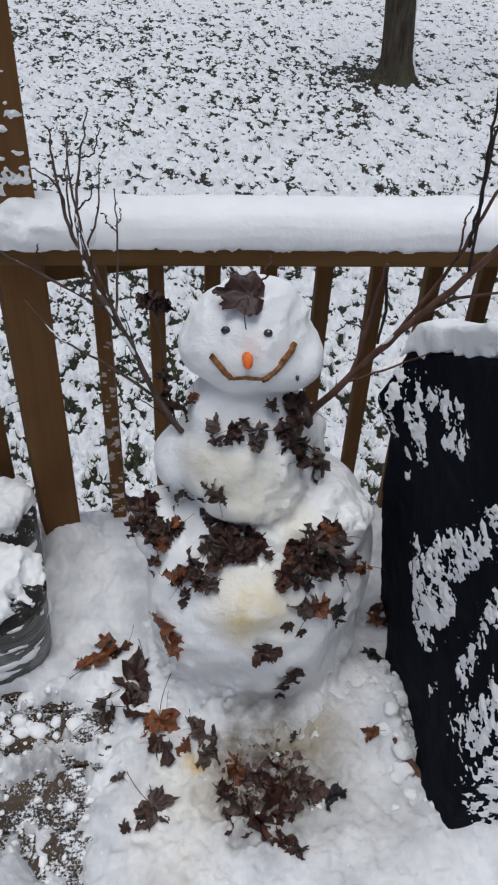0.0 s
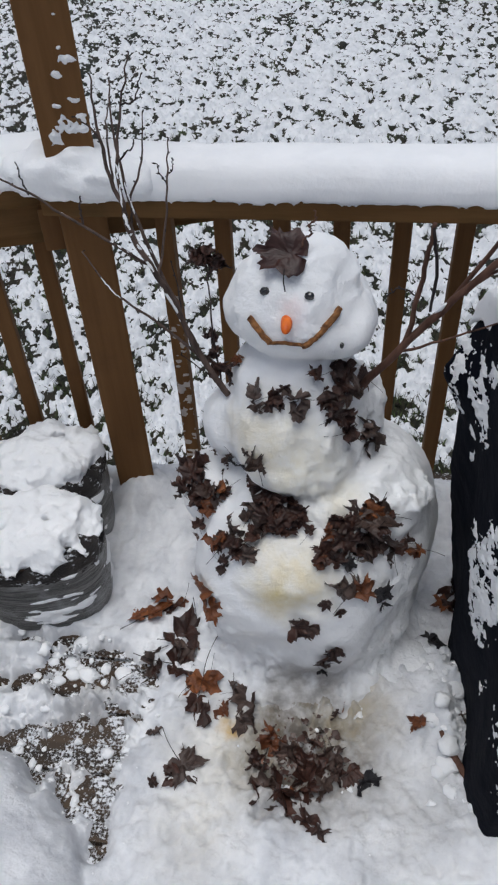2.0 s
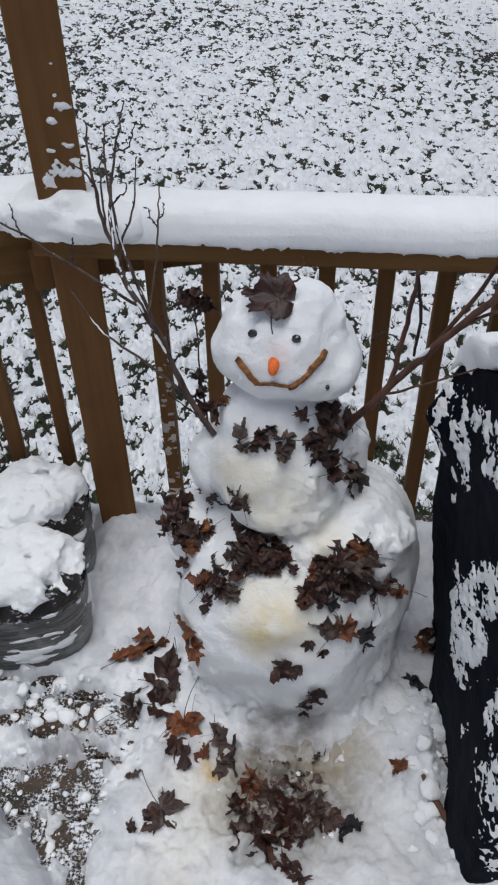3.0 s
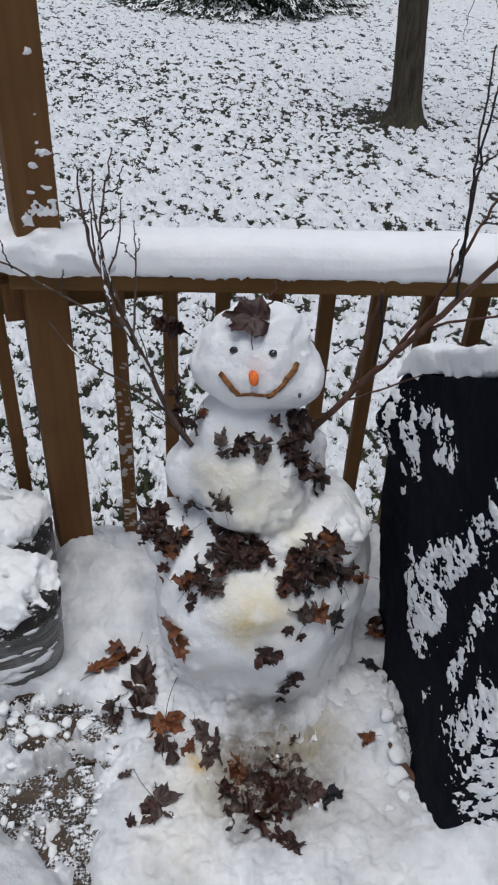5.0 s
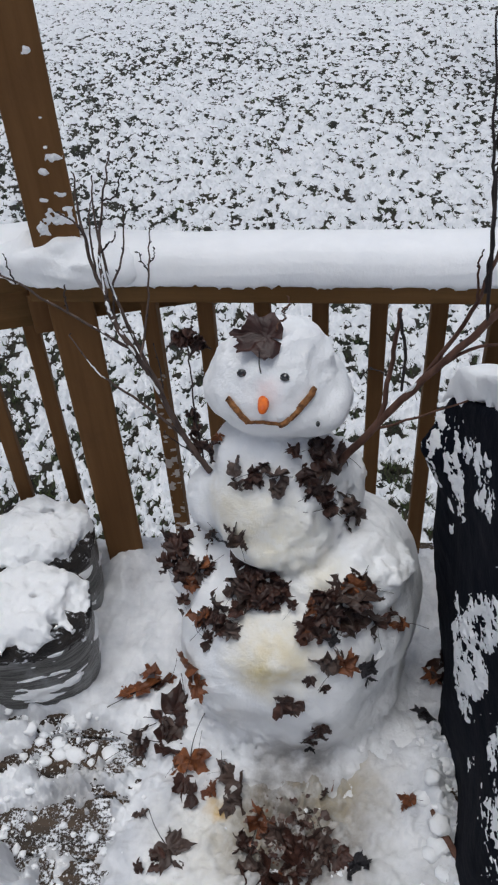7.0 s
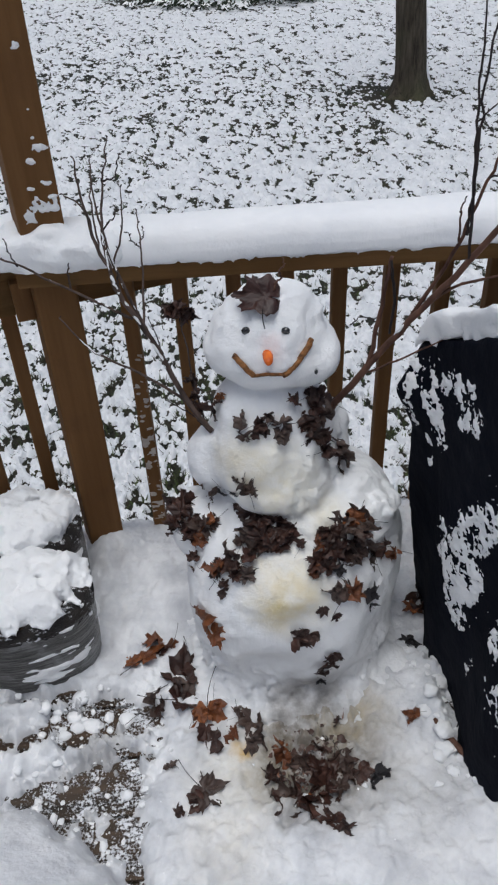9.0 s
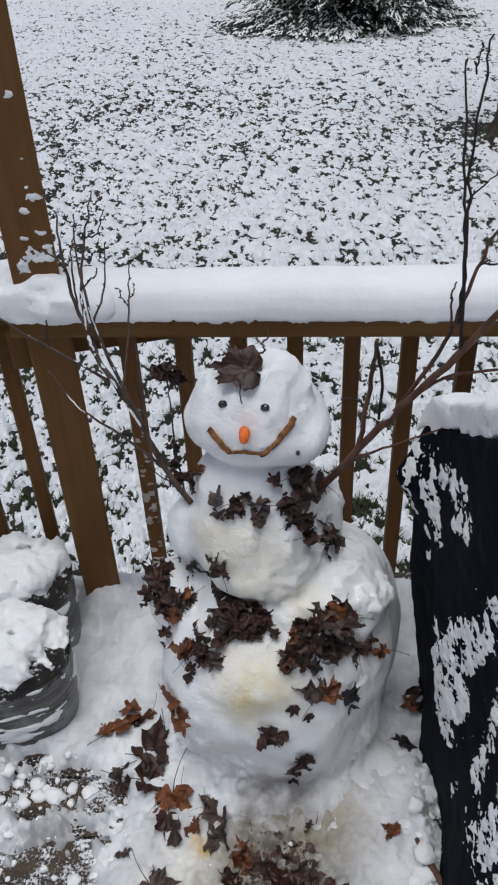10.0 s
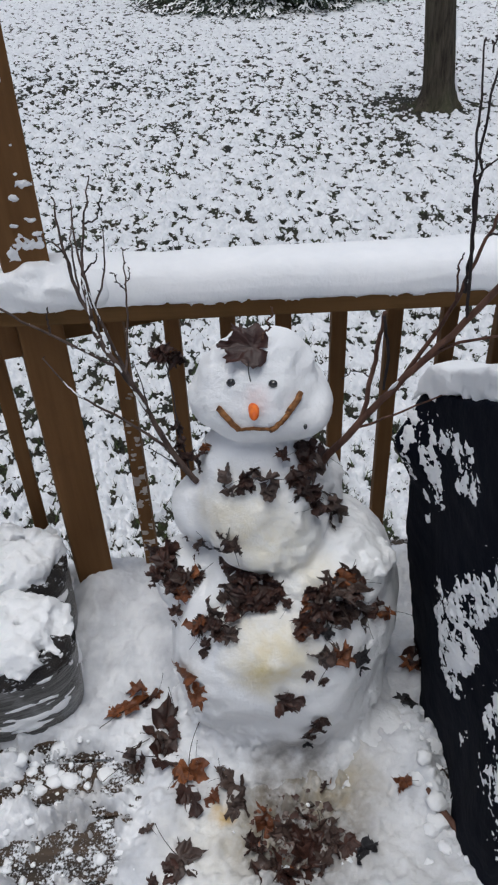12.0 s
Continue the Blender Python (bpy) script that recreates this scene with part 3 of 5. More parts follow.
for k, place in enumerate(((0.113, 1.245, 0.893), (0.185, 1.222, 0.902))):
    p, n = surface(place)
    eye = part("coal_eye", lump((0.0085, 0.006, 0.0075), k, 0.25), COAL, smooth=True)
    eye.location = p + n * 0.001
    tagged(eye, "small black coal pressed into the snowman's head", "snowman eye", "snowman eyes")
p, n = surface((0.245, 1.2, 0.815))
speck = part("coal_speck", lump((0.004, 0.004, 0.006), 5, 0.25), COAL, smooth=True)
speck.location = p
tagged(speck, "dark speck stuck in the snowman's cheek", "pebble")

nv, nf = tube([(0, 0, -0.012, 0.0095), (0, 0, 0.002, 0.0102), (0, 0, 0.014, 0.0095), (0, 0, 0.025, 0.0072), (0, 0, 0.031, 0.002)], 12, 4, 0.0002, 3)
carrot = mesh_object("carrot_nose", nv, nf, CARROT)
p, n = surface((0.146, 1.2, 0.862))
carrot.matrix_basis = Matrix.Translation(p) @ Vector((0.0, -0.9, -0.05)).to_track_quat("Z", "Y").to_matrix().to_4x4()
tagged(carrot, "short orange carrot nose stuck in the snow", "carrot")

MOUTH = [((0.078, 1.215, 0.858), (0.096, 1.2, 0.84), (0.116, 1.19, 0.818), 0.0058), ((0.112, 1.19, 0.817), (0.145, 1.188, 0.822), (0.182, 1.195, 0.820), 0.0036),
         ((0.176, 1.195, 0.820), (0.195, 1.2, 0.833), (0.213, 1.21, 0.848), 0.0052), ((0.207, 1.205, 0.844), (0.222, 1.22, 0.858), (0.238, 1.23, 0.875), 0.0058)]
for k, (a, b, c, r) in enumerate(MOUTH):
    pts = []
    for q in (a, b, c):
        p, n = surface(q)
        pts.append((*(p + n * r * 0.6), r * random.uniform(0.85, 1.1)))
    stick = mesh_object("mouth_stick", *tube(pts, 8, 5, 0.0006, k), CINNAMON)
    tagged(stick, "short piece of light brown stick in the snowman's smile", "stick", "smile sticks")

# ---- fallen leaves ----
HALF_OUTLINE = [(0.0, 1.0), (0.07, 0.80), (0.16, 0.79), (0.20, 0.62), (0.30, 0.60), (0.42, 0.43), (0.55, 0.58), (0.62, 0.60), (0.70, 0.78), (0.78, 0.76), (0.86, 0.95), (0.93, 0.74),
                (1.04, 0.72), (1.1, 0.56), (1.3, 0.43), (1.5, 0.54), (1.62, 0.55), (1.72, 0.70), (1.82, 0.52), (2.05, 0.48), (2.4, 0.40), (2.8, 0.33), (3.14, 0.14)]
OUTLINE = HALF_OUTLINE + [(6.2832 - a, r) for a, r in HALF_OUTLINE[-2:0:-1]]
VEINS = (0.0, 0.86, -0.86, 1.72, -1.72)


def leaf_mesh(name, material, seed, curl, fold, lobes=0.72):
    """A lobed leaf about its middle, tip along +y: creased along its veins, folded at the midrib and crumpled by curl; unit size."""
    rng = random.Random(seed)
    off, n = Vector((rng.uniform(0, 90), rng.uniform(0, 90), 0)), len(OUTLINE)
    bm = bmesh.new()
    side, roll = rng.uniform(0.3, 1.0), rng.choice((-1, 1))
    cf, sf_ = math.cos(radians(fold)), math.sin(radians(fold))

    def lift(x, y, r):
        q = Vector((x * 1.4, y * 1.4, 0)) + off
        z = curl * (0.34 * noise.noise(q) + 0.2 * noise.noise(q * 2.7) + 0.09 * noise.noise(q * 6.1))
        a = math.atan2(x, y)
        near = min(abs(math.atan2(math.sin(a - v), math.cos(a - v))) for v in VEINS) * r
        z -= 0.05 * math.exp(-near / 0.05)
        z += roll * curl * 0.5 * max(0.0, r - 0.4) ** 1.5 * (0.35 + noise.noise(Vector((math.sin(a), math.cos(a), seed * 3.1))))
        x += curl * 0.16 * noise.noise(q * 2.1 + Vector((7, 0, 3)))
        y += curl * 0.16 * noise.noise(q * 2.1 + Vector((0, 9, 5)))
        # folded up along the midrib, one half further than the other
        k = 1.0 if x > 0 else side
        w = abs(x)
        x, z = math.copysign(w * (1 - k + k * cf), x), z + w * k * sf_
        # bent over along its length
        z -= curl * 0.22 * y * y
        return (x, y * (1 - 0.12 * curl), z)

    rings = []
    for f in (0.22, 0.45, 0.68, 0.86, 1.0):
        ring = []
        for a, r in OUTLINE:
            r = r if r < 0.4 else 0.78 + (r - 0.78) * lobes
            rr = f * (r * (1 + rng.uniform(-0.1, 0.06)) if f == 1.0 else min(r, 0.3 + (0.55 if f < 0.8 else 0.68) * r))
            ring.append(bm.verts.new(lift(rr * math.sin(a), rr * math.cos(a), rr)))
        rings.append(ring)
    c = bm.verts.new(lift(0, 0, 0))
    for j in range(n):
        k = (j + 1) % n
        bm.faces.new((c, rings[0][j], rings[0][k]))
        for lo, hi in zip(rings, rings[1:]):
            bm.faces.new((lo[j], hi[j], hi[k], lo[k]))
    me = bpy.data.meshes.new(name)
    bm.to_mesh(me)
    bm.free()
    me.shade_smooth()
    me.materials.append(material)
    return me


STEMS = []
for k in range(6):
    rng = random.Random(k)
    bend, rise = rng.uniform(-0.5, 0.5), rng.uniform(0.05, 0.35)
    v, f = tube([(0, -0.1, -0.03, 0.017), (0.12 * bend, -0.45, 0.25 * rise, 0.013), (0.45 * bend, -0.85, 0.6 * rise, 0.011), (0.9 * bend, -1.2, rise, 0.012), (1.1 * bend, -1.32, 1.1 * rise, 0.018)], 5, 5)
    me = bpy.data.meshes.new("stem")
    me.from_pydata([tuple(map(float, q)) for q in v], [], f)
    me.shade_smooth()
    me.materials.append(TWIG_DARK)
    STEMS.append(me)
TONES = {"d": LEAF_DARK, "g": LEAF_GREY, "r": LEAF_RUST, "b": LEAF_BLACK}
WORDS = {"d": "dark brown", "g": "faded grey-brown", "r": "rust-brown", "b": "blackened"}
LEAVES = {t: [leaf_mesh("maple_leaf", m, 10 * i + k, (0.5, 0.75, 0.95, 1.2, 1.4, 1.7, 1.0)[k], (5, 12, 24, 16, 34, 28, 44)[k]) for k in range(7)] for i, (t, m) in enumerate(TONES.items())}
leaf_rng = random.Random(42)


def leaf(place, tone, size, floor=False, lift=0.004, tilt=28, stem=0.4, kinds=(0, 6)):
    """One leaf of about that radius, laid on the snow."""
    r = leaf_rng
    p, n = surface(place, floor)
    up = n.to_track_quat("Z", "Y").to_matrix().to_4x4()
    ob = new("maple_leaf", LEAVES[tone][r.randint(*kinds)])
    sc = size * r.uniform(1.8, 2.3)
    ob.matrix_basis = Matrix.Translation(p + n * (lift + r.uniform(0, 0.005))) @ up @ pose(0, 0, 0, r.uniform(-tilt, tilt), r.uniform(-tilt, tilt), r.uniform(0, 360)) @ Matrix.Diagonal((sc * r.uniform(0.8, 1.0), sc, sc, 1))
    where = "lying on the snowy deck" if floor else "stuck to the snowman"
    tagged(ob, f"{WORDS[tone]} crumpled maple leaf {where}", "leaf", "leaves on the deck" if floor else "leaves on the snowman")
    if r.random() < stem:
        st = new("stem", STEMS[r.randrange(6)])
        st.parent = ob
    return ob


NECK = [(0.098, 1.199, 0.705, 0.021, 'g'), (0.098, 1.184, 0.679, 0.017, 'g'), (0.124, 1.190, 0.705, 0.018, 'd'), (0.136, 1.180, 0.697, 0.015, 'd'), (0.150, 1.195, 0.720, 0.013, 'g'),
        (0.174, 1.184, 0.706, 0.025, 'g'), (0.172, 1.172, 0.682, 0.015, 'g'), (0.118, 1.181, 0.693, 0.014, 'd'), (0.198, 1.213, 0.736, 0.018, 'd'), (0.230, 1.231, 0.734, 0.017, 'd'),
        (0.237, 1.223, 0.714, 0.024, 'd'), (0.260, 1.223, 0.687, 0.028, 'g')]
NECK_SIDE = [(0.217, 1.199, 0.702, 0.021, 'd'), (0.230, 1.189, 0.679, 0.022, 'd'), (0.250, 1.190, 0.663, 0.021, 'd'), (0.249, 1.243, 0.727, 0.017, 'd'), (0.280, 1.298, 0.662, 0.019, 'd'),
             (0.258, 1.190, 0.631, 0.017, 'd'), (0.291, 1.227, 0.593, 0.023, 'g'), (0.311, 1.253, 0.554, 0.020, 'g'), (0.296, 1.225, 0.536, 0.010, 'd'), (0.300, 1.242, 0.551, 0.013, 'd'),
             (0.056, 1.263, 0.728, 0.011, 'r'), (0.045, 1.250, 0.700, 0.015, 'd'), (0.047, 1.257, 0.717, 0.011, 'd')]
WAIST = [(0.092, 1.145, 0.582, 0.023, 'g'), (0.105, 1.140, 0.577, 0.016, 'g'), (0.044, 1.200, 0.528, 0.012, 'b'), (0.017, 1.234, 0.500, 0.013, 'g'), (0.073, 1.161, 0.586, 0.009, 'g'),
         (0.064, 1.162, 0.548, 0.009, 'b'), (-0.004, 1.230, 0.519, 0.008, 'g')]
SHOULDER = [(-0.069, 1.259, 0.431, 0.022, 'd'), (-0.047, 1.258, 0.446, 0.023, 'd'), (-0.019, 1.248, 0.451, 0.024, 'd'), (-0.054, 1.230, 0.430, 0.025, 'd'), (-0.032, 1.209, 0.430, 0.027, 'd'),
            (-0.011, 1.197, 0.427, 0.024, 'g'), (-0.066, 1.218, 0.412, 0.020, 'd'), (-0.042, 1.192, 0.412, 0.023, 'd'), (0.003, 1.194, 0.426, 0.018, 'r'), (-0.075, 1.209, 0.396, 0.011, 'd'),
            (-0.021, 1.176, 0.400, 0.020, 'r'), (0.020, 1.099, 0.389, 0.023, 'r'), (0.021, 1.094, 0.388, 0.015, 'r'), (-0.028, 1.156, 0.366, 0.014, 'd'), (-0.028, 1.139, 0.348, 0.010, 'd'),
            (-0.001, 1.235, 0.444, 0.017, 'd')]
CENTRE = [(0.076, 1.202, 0.460, 0.010, 'd'), (0.099, 1.165, 0.463, 0.026, 'd'), (0.087, 1.149, 0.448, 0.019, 'g'), (0.115, 1.139, 0.460, 0.031, 'd'), (0.145, 1.133, 0.470, 0.028, 'd'),
          (0.131, 1.112, 0.451, 0.030, 'd'), (0.164, 1.113, 0.467, 0.023, 'd'), (0.181, 1.107, 0.463, 0.016, 'd'), (0.108, 1.113, 0.440, 0.026, 'g'), (0.131, 1.090, 0.439, 0.022, 'd'),
          (0.147, 1.099, 0.451, 0.024, 'd'), (0.078, 1.126, 0.428, 0.016, 'g'), (0.200, 1.088, 0.445, 0.013, 'd')]
CENTRE_LOW = [(0.051, 1.103, 0.407, 0.026, 'g'), (0.025, 1.089, 0.387, 0.019, 'g'), (0.065, 1.073, 0.400, 0.023, 'd'), (0.084, 1.059, 0.400, 0.019, 'g'), (0.041, 1.090, 0.396, 0.018, 'd'),
              (0.030, 1.056, 0.355, 0.014, 'd'), (0.033, 1.063, 0.367, 0.010, 'd'), (0.098, 1.091, 0.424, 0.019, 'd'), (0.058, 1.061, 0.389, 0.014, 'd'), (0.014, 1.090, 0.375, 0.010, 'd')]
SIDE = [(0.240, 1.102, 0.468, 0.017, 'd'), (0.264, 1.106, 0.464, 0.023, 'g'), (0.310, 1.120, 0.496, 0.023, 'r'), (0.291, 1.109, 0.470, 0.026, 'g'), (0.318, 1.108, 0.471, 0.030, 'g'),
        (0.340, 1.122, 0.471, 0.019, 'r'), (0.305, 1.091, 0.441, 0.030, 'g'), (0.271, 1.084, 0.444, 0.026, 'd'), (0.240, 1.083, 0.450, 0.016, 'r'), (0.230, 1.050, 0.428, 0.023, 'd'),
        (0.225, 1.035, 0.414, 0.013, 'r'), (0.249, 1.052, 0.416, 0.023, 'd'), (0.270, 1.048, 0.403, 0.015, 'b')]
SIDE_LOW = [(0.337, 1.104, 0.417, 0.026, 'g'), (0.355, 1.102, 0.379, 0.021, 'g'), (0.367, 1.116, 0.384, 0.020, 'd'), (0.403, 1.134, 0.356, 0.026, 'r'), (0.415, 1.133, 0.344, 0.016, 'r'),
            (0.385, 1.128, 0.391, 0.013, 'd'), (0.294, 1.083, 0.411, 0.019, 'd'), (0.323, 1.094, 0.408, 0.018, 'd'), (0.267, 1.026, 0.376, 0.026, 'g'), (0.299, 1.028, 0.353, 0.025, 'r'),
            (0.286, 1.029, 0.367, 0.014, 'g'), (0.342, 1.041, 0.326, 0.023, 'b'), (0.348, 1.036, 0.295, 0.011, 'b')]
LOOSE = [(0.237, 0.999, 0.341, 0.011, 'd'), (0.266, 0.998, 0.316, 0.008, 'd'), (-0.020, 1.061, 0.266, 0.032, 'r'), (0.001, 1.026, 0.251, 0.021, 'r'), (0.181, 0.983, 0.270, 0.021, 'd'),
         (0.206, 0.984, 0.279, 0.017, 'd'), (0.260, 0.980, 0.199, 0.019, 'd'), (0.248, 0.979, 0.170, 0.018, 'd'), (0.241, 0.980, 0.142, 0.012, 'd'), (0.235, 0.994, 0.091, 0.007, 'b')]
FLOOR_BACK = [(0.544, 1.283, -0.002, 0.030, 'd'), (0.546, 1.241, 0.012, 0.024, 'd'), (0.525, 1.235, 0.006, 0.021, 'r'), (0.550, 1.302, 0.007, 0.021, 'd'), (0.489, 1.158, -0.008, 0.019, 'b'),
              (0.507, 1.146, -0.009, 0.015, 'b')]
FLOOR_LEFT = [(-0.200, 1.166, -0.013, 0.035, 'r'), (-0.221, 1.149, -0.008, 0.021, 'r'), (-0.166, 1.206, -0.008, 0.022, 'r'), (-0.125, 1.205, -0.013, 0.019, 'r'), (-0.153, 1.177, -0.011, 0.014, 'd'),
              (-0.093, 1.115, -0.007, 0.034, 'd'), (-0.064, 1.108, -0.010, 0.030, 'd'), (-0.119, 1.080, 0.008, 0.028, 'd'), (-0.109, 1.028, 0.005, 0.032, 'd'), (-0.089, 1.045, 0.004, 0.027, 'g'),
              (-0.179, 1.040, -0.023, 0.028, 'g'), (-0.138, 1.030, -0.009, 0.018, 'd')]
FLOOR_MID = [(-0.038, 0.995, -0.002, 0.030, 'r'), (-0.054, 0.975, 0.004, 0.018, 'r'), (-0.017, 1.004, -0.004, 0.017, 'r'), (-0.042, 0.934, 0.005, 0.022, 'd'), (-0.011, 0.912, 0.002, 0.019, 'd'),
             (0.024, 0.922, -0.006, 0.016, 'r'), (0.036, 0.986, -0.013, 0.021, 'g'), (0.046, 0.972, -0.012, 0.012, 'g'), (0.078, 0.959, -0.010, 0.028, 'g'), (0.080, 0.916, -0.002, 0.029, 'g'),
             (0.070, 0.902, -0.009, 0.016, 'g'), (0.097, 1.001, -0.004, 0.009, 'b'), (-0.128, 0.858, 0.009, 0.013, 'g'), (-0.050, 0.794, 0.005, 0.027, 'g'), (-0.062, 0.766, 0.003, 0.021, 'd'),
             (-0.055, 0.825, -0.008, 0.012, 'g'), (-0.096, 0.751, -0.004, 0.010, 'd'), (-0.035, 0.794, -0.002, 0.010, 'g')]
FLOOR_FRONT = [(0.125, 0.865, -0.015, 0.027, 'r'), (0.298, 0.958, -0.026, 0.015, 'r'), (0.274, 0.935, -0.012, 0.009, 'd'), (0.446, 0.936, -0.002, 0.014, 'r'), (0.457, 0.929, 0.002, 0.012, 'r'),
               (0.341, 0.804, -0.006, 0.019, 'b'), (0.353, 0.797, -0.005, 0.013, 'b'), (0.325, 0.784, -0.011, 0.010, 'b'), (0.305, 0.812, -0.011, 0.018, 'd'), (0.226, 0.709, -0.006, 0.024, 'd'),
               (0.243, 0.695, 0.003, 0.014, 'd'), (0.097, 1.001, -0.004, 0.008, 'b')]
PILE = [(0.251, 0.849, -0.018, 0.028, 'g'), (0.280, 0.858, -0.022, 0.021, 'g'), (0.275, 0.817, -0.013, 0.025, 'g'), (0.242, 0.818, -0.026, 0.028, 'd'), (0.215, 0.828, -0.016, 0.025, 'd'),
        (0.182, 0.829, -0.030, 0.028, 'g'), (0.163, 0.760, -0.000, 0.030, 'd'), (0.196, 0.757, -0.010, 0.026, 'd'), (0.138, 0.784, -0.008, 0.028, 'g'), (0.119, 0.805, -0.007, 0.020, 'd'),
        (0.100, 0.831, -0.029, 0.019, 'd'), (0.218, 0.785, -0.014, 0.025, 'd'), (0.252, 0.784, -0.015, 0.021, 'g'), (0.124, 0.750, -0.018, 0.020, 'd'), (0.144, 0.750, -0.032, 0.020, 'g'),
        (0.189, 0.851, -0.006, 0.021, 'g'), (0.218, 0.874, -0.008, 0.016, 'd'), (0.162, 0.846, -0.021, 0.018, 'g'), (0.286, 0.801, -0.009, 0.016, 'd'), (0.199, 0.794, -0.017, 0.022, 'd')]

for rows_, tilt, lift in ((NECK, 30, 0.005), (NECK_SIDE, 48, 0.008), (WAIST, 30, 0.004), (SHOULDER, 62, 0.010), (CENTRE, 46, 0.008), (CENTRE_LOW, 42, 0.006),
                          (SIDE, 46, 0.008), (SIDE_LOW, 38, 0.006), (LOOSE, 16, 0.002)):
    for x, y, z, size, tone in rows_:
        leaf((x, y, z), tone, size * (1.15 if rows_ is LOOSE else 1.0), False, lift, tilt, 0.45, (0, 3) if rows_ is LOOSE else (1, 6))
# a second, hidden layer of leaves packed behind the clusters' own
for rows_ in (SHOULDER, CENTRE, SIDE, NECK_SIDE):
    for x, y, z, size, tone in rows_:
        if size > 0.016:
            leaf((x + 0.006, y, z - 0.004), "d", size * 0.85, False, 0.001, 30, 0.1, (2, 6))
for rows_, tilt, lift in ((FLOOR_BACK, 50, 0.006), (FLOOR_LEFT, 30, 0.006), (FLOOR_MID, 24, 0.005), (FLOOR_FRONT, 24, 0.005)):
    for x, y, z, size, tone in rows_:
        leaf((x, y, z), tone, size * 1.2, True, lift, tilt, 0.6, (0, 4))
for x, y, z, size, tone in PILE:
    leaf((x, y, z), tone, size * 1.2, True, 0.004, 12, 0.15, (0, 3))

# the leaf on top of the head
hat = leaf((0.165, 1.262, 0.955), "d", 0.066, lift=0.02)
hat.data = leaf_mesh("maple_leaf", LEAF_HAT, 77, 0.85, 10, 0.5)
hat.matrix_basis = Matrix.Translation((0.150, 1.264, 0.958)) @ Matrix.Diagonal((1.3, 1.0, 0.68, 1)) @ Vector((0.0, -0.6, 0.8)).to_track_quat("Z", "Y").to_matrix().to_4x4() @ pose(0, 0, 0, 0, 0, 78) @ Matrix.Scale(0.068, 4)
for st in list(hat.children):
    bpy.data.objects.remove(st)
tagged(hat, "large dark brown maple leaf worn as the snowman's hat", "leaf")
twist = mesh_object("curled_stem", *tube([(0.168, 1.27, 0.965, 0.0022), (0.173, 1.275, 0.980, 0.002), (0.184, 1.28, 0.987, 0.002), (0.179, 1.285, 0.997, 0.0018), (0.189, 1.29, 1.006, 0.0018), (0.186, 1.295, 1.02, 0.0014)], 6, 5, 0.0012, 4), TWIG_RED)
tagged(twist, "curled pale brown leaf stem standing on the snowman's head", "stem")
hang = mesh_object("hanging_stem", *tube([(0.142, 1.232, 0.948, 0.0012), (0.141, 1.222, 0.930, 0.0011), (0.144, 1.218, 0.912, 0.0012)], 5, 4), TWIG_DARK)
tagged(hang, "thin dark leaf stem hanging over the snowman's brow", "stem")

# ---- bare branches for arms ----
def branch(name, label, group, limbs, material, dark=()):
    ob = None
    for k, pts in enumerate(limbs):
        v, f = tube(pts, 7 if pts[0][3] > 0.003 else 5, 5, 0.0012, 100 + k)
        if ob is None:
            ob = mesh_object(name, v, f, material)
            tagged(ob, label, "branch", group)
        else:
            mesh_object("twig", v, f, TWIG_DARK if k in dark or pts[0][3] <= 0.002 else material, ob)
        # buds along the thin shoots
        if pts[-1][3] < 0.0017:
            rng, bits = random.Random(k), []
            line = spline(pts, 6)
            for q in line[3::3]:
                d = Vector((rng.uniform(-1, 1), rng.uniform(-1, 1), rng.uniform(0, 1))).normalized() * rng.uniform(0.004, 0.008)
                bits.append(tube([(*q[:3], 0.0013), (*(Vector(q[:3]) + d * 0.6), 0.0015), (*(Vector(q[:3]) + d), 0.0005)], 4, 2))
            if bits:
                tagged(mesh_object("buds", *merged(bits), TWIG_DARK, ob), kind="stuff")
    return ob


LEFT_LIMBS = [
    [(0.026, 1.26, 0.642, 0.0065), (-0.021, 1.278, 0.713, 0.006), (-0.083, 1.295, 0.861, 0.0055), (-0.133, 1.312, 0.956, 0.005), (-0.147, 1.33, 0.994, 0.0045)],
    [(-0.147, 1.33, 0.994, 0.0042), (-0.175, 1.36, 1.059, 0.0033), (-0.19, 1.39, 1.134, 0.0023), (-0.196, 1.42, 1.191, 0.0014)],
    [(-0.147, 1.33, 0.994, 0.0036), (-0.155, 1.363, 1.068, 0.0028), (-0.145, 1.397, 1.151, 0.002), (-0.127, 1.43, 1.224, 0.0012)],
    [(-0.139, 1.38, 1.157, 0.002), (-0.12, 1.4, 1.159, 0.0015), (-0.109, 1.42, 1.192, 0.001)],
    [(-0.175, 1.36, 1.059, 0.0026), (-0.184, 1.37, 1.11, 0.0019), (-0.221, 1.38, 1.138, 0.0012)],
    [(-0.157, 1.37, 1.065, 0.002), (-0.135, 1.38, 1.082, 0.0015), (-0.128, 1.39, 1.094, 0.001)]]
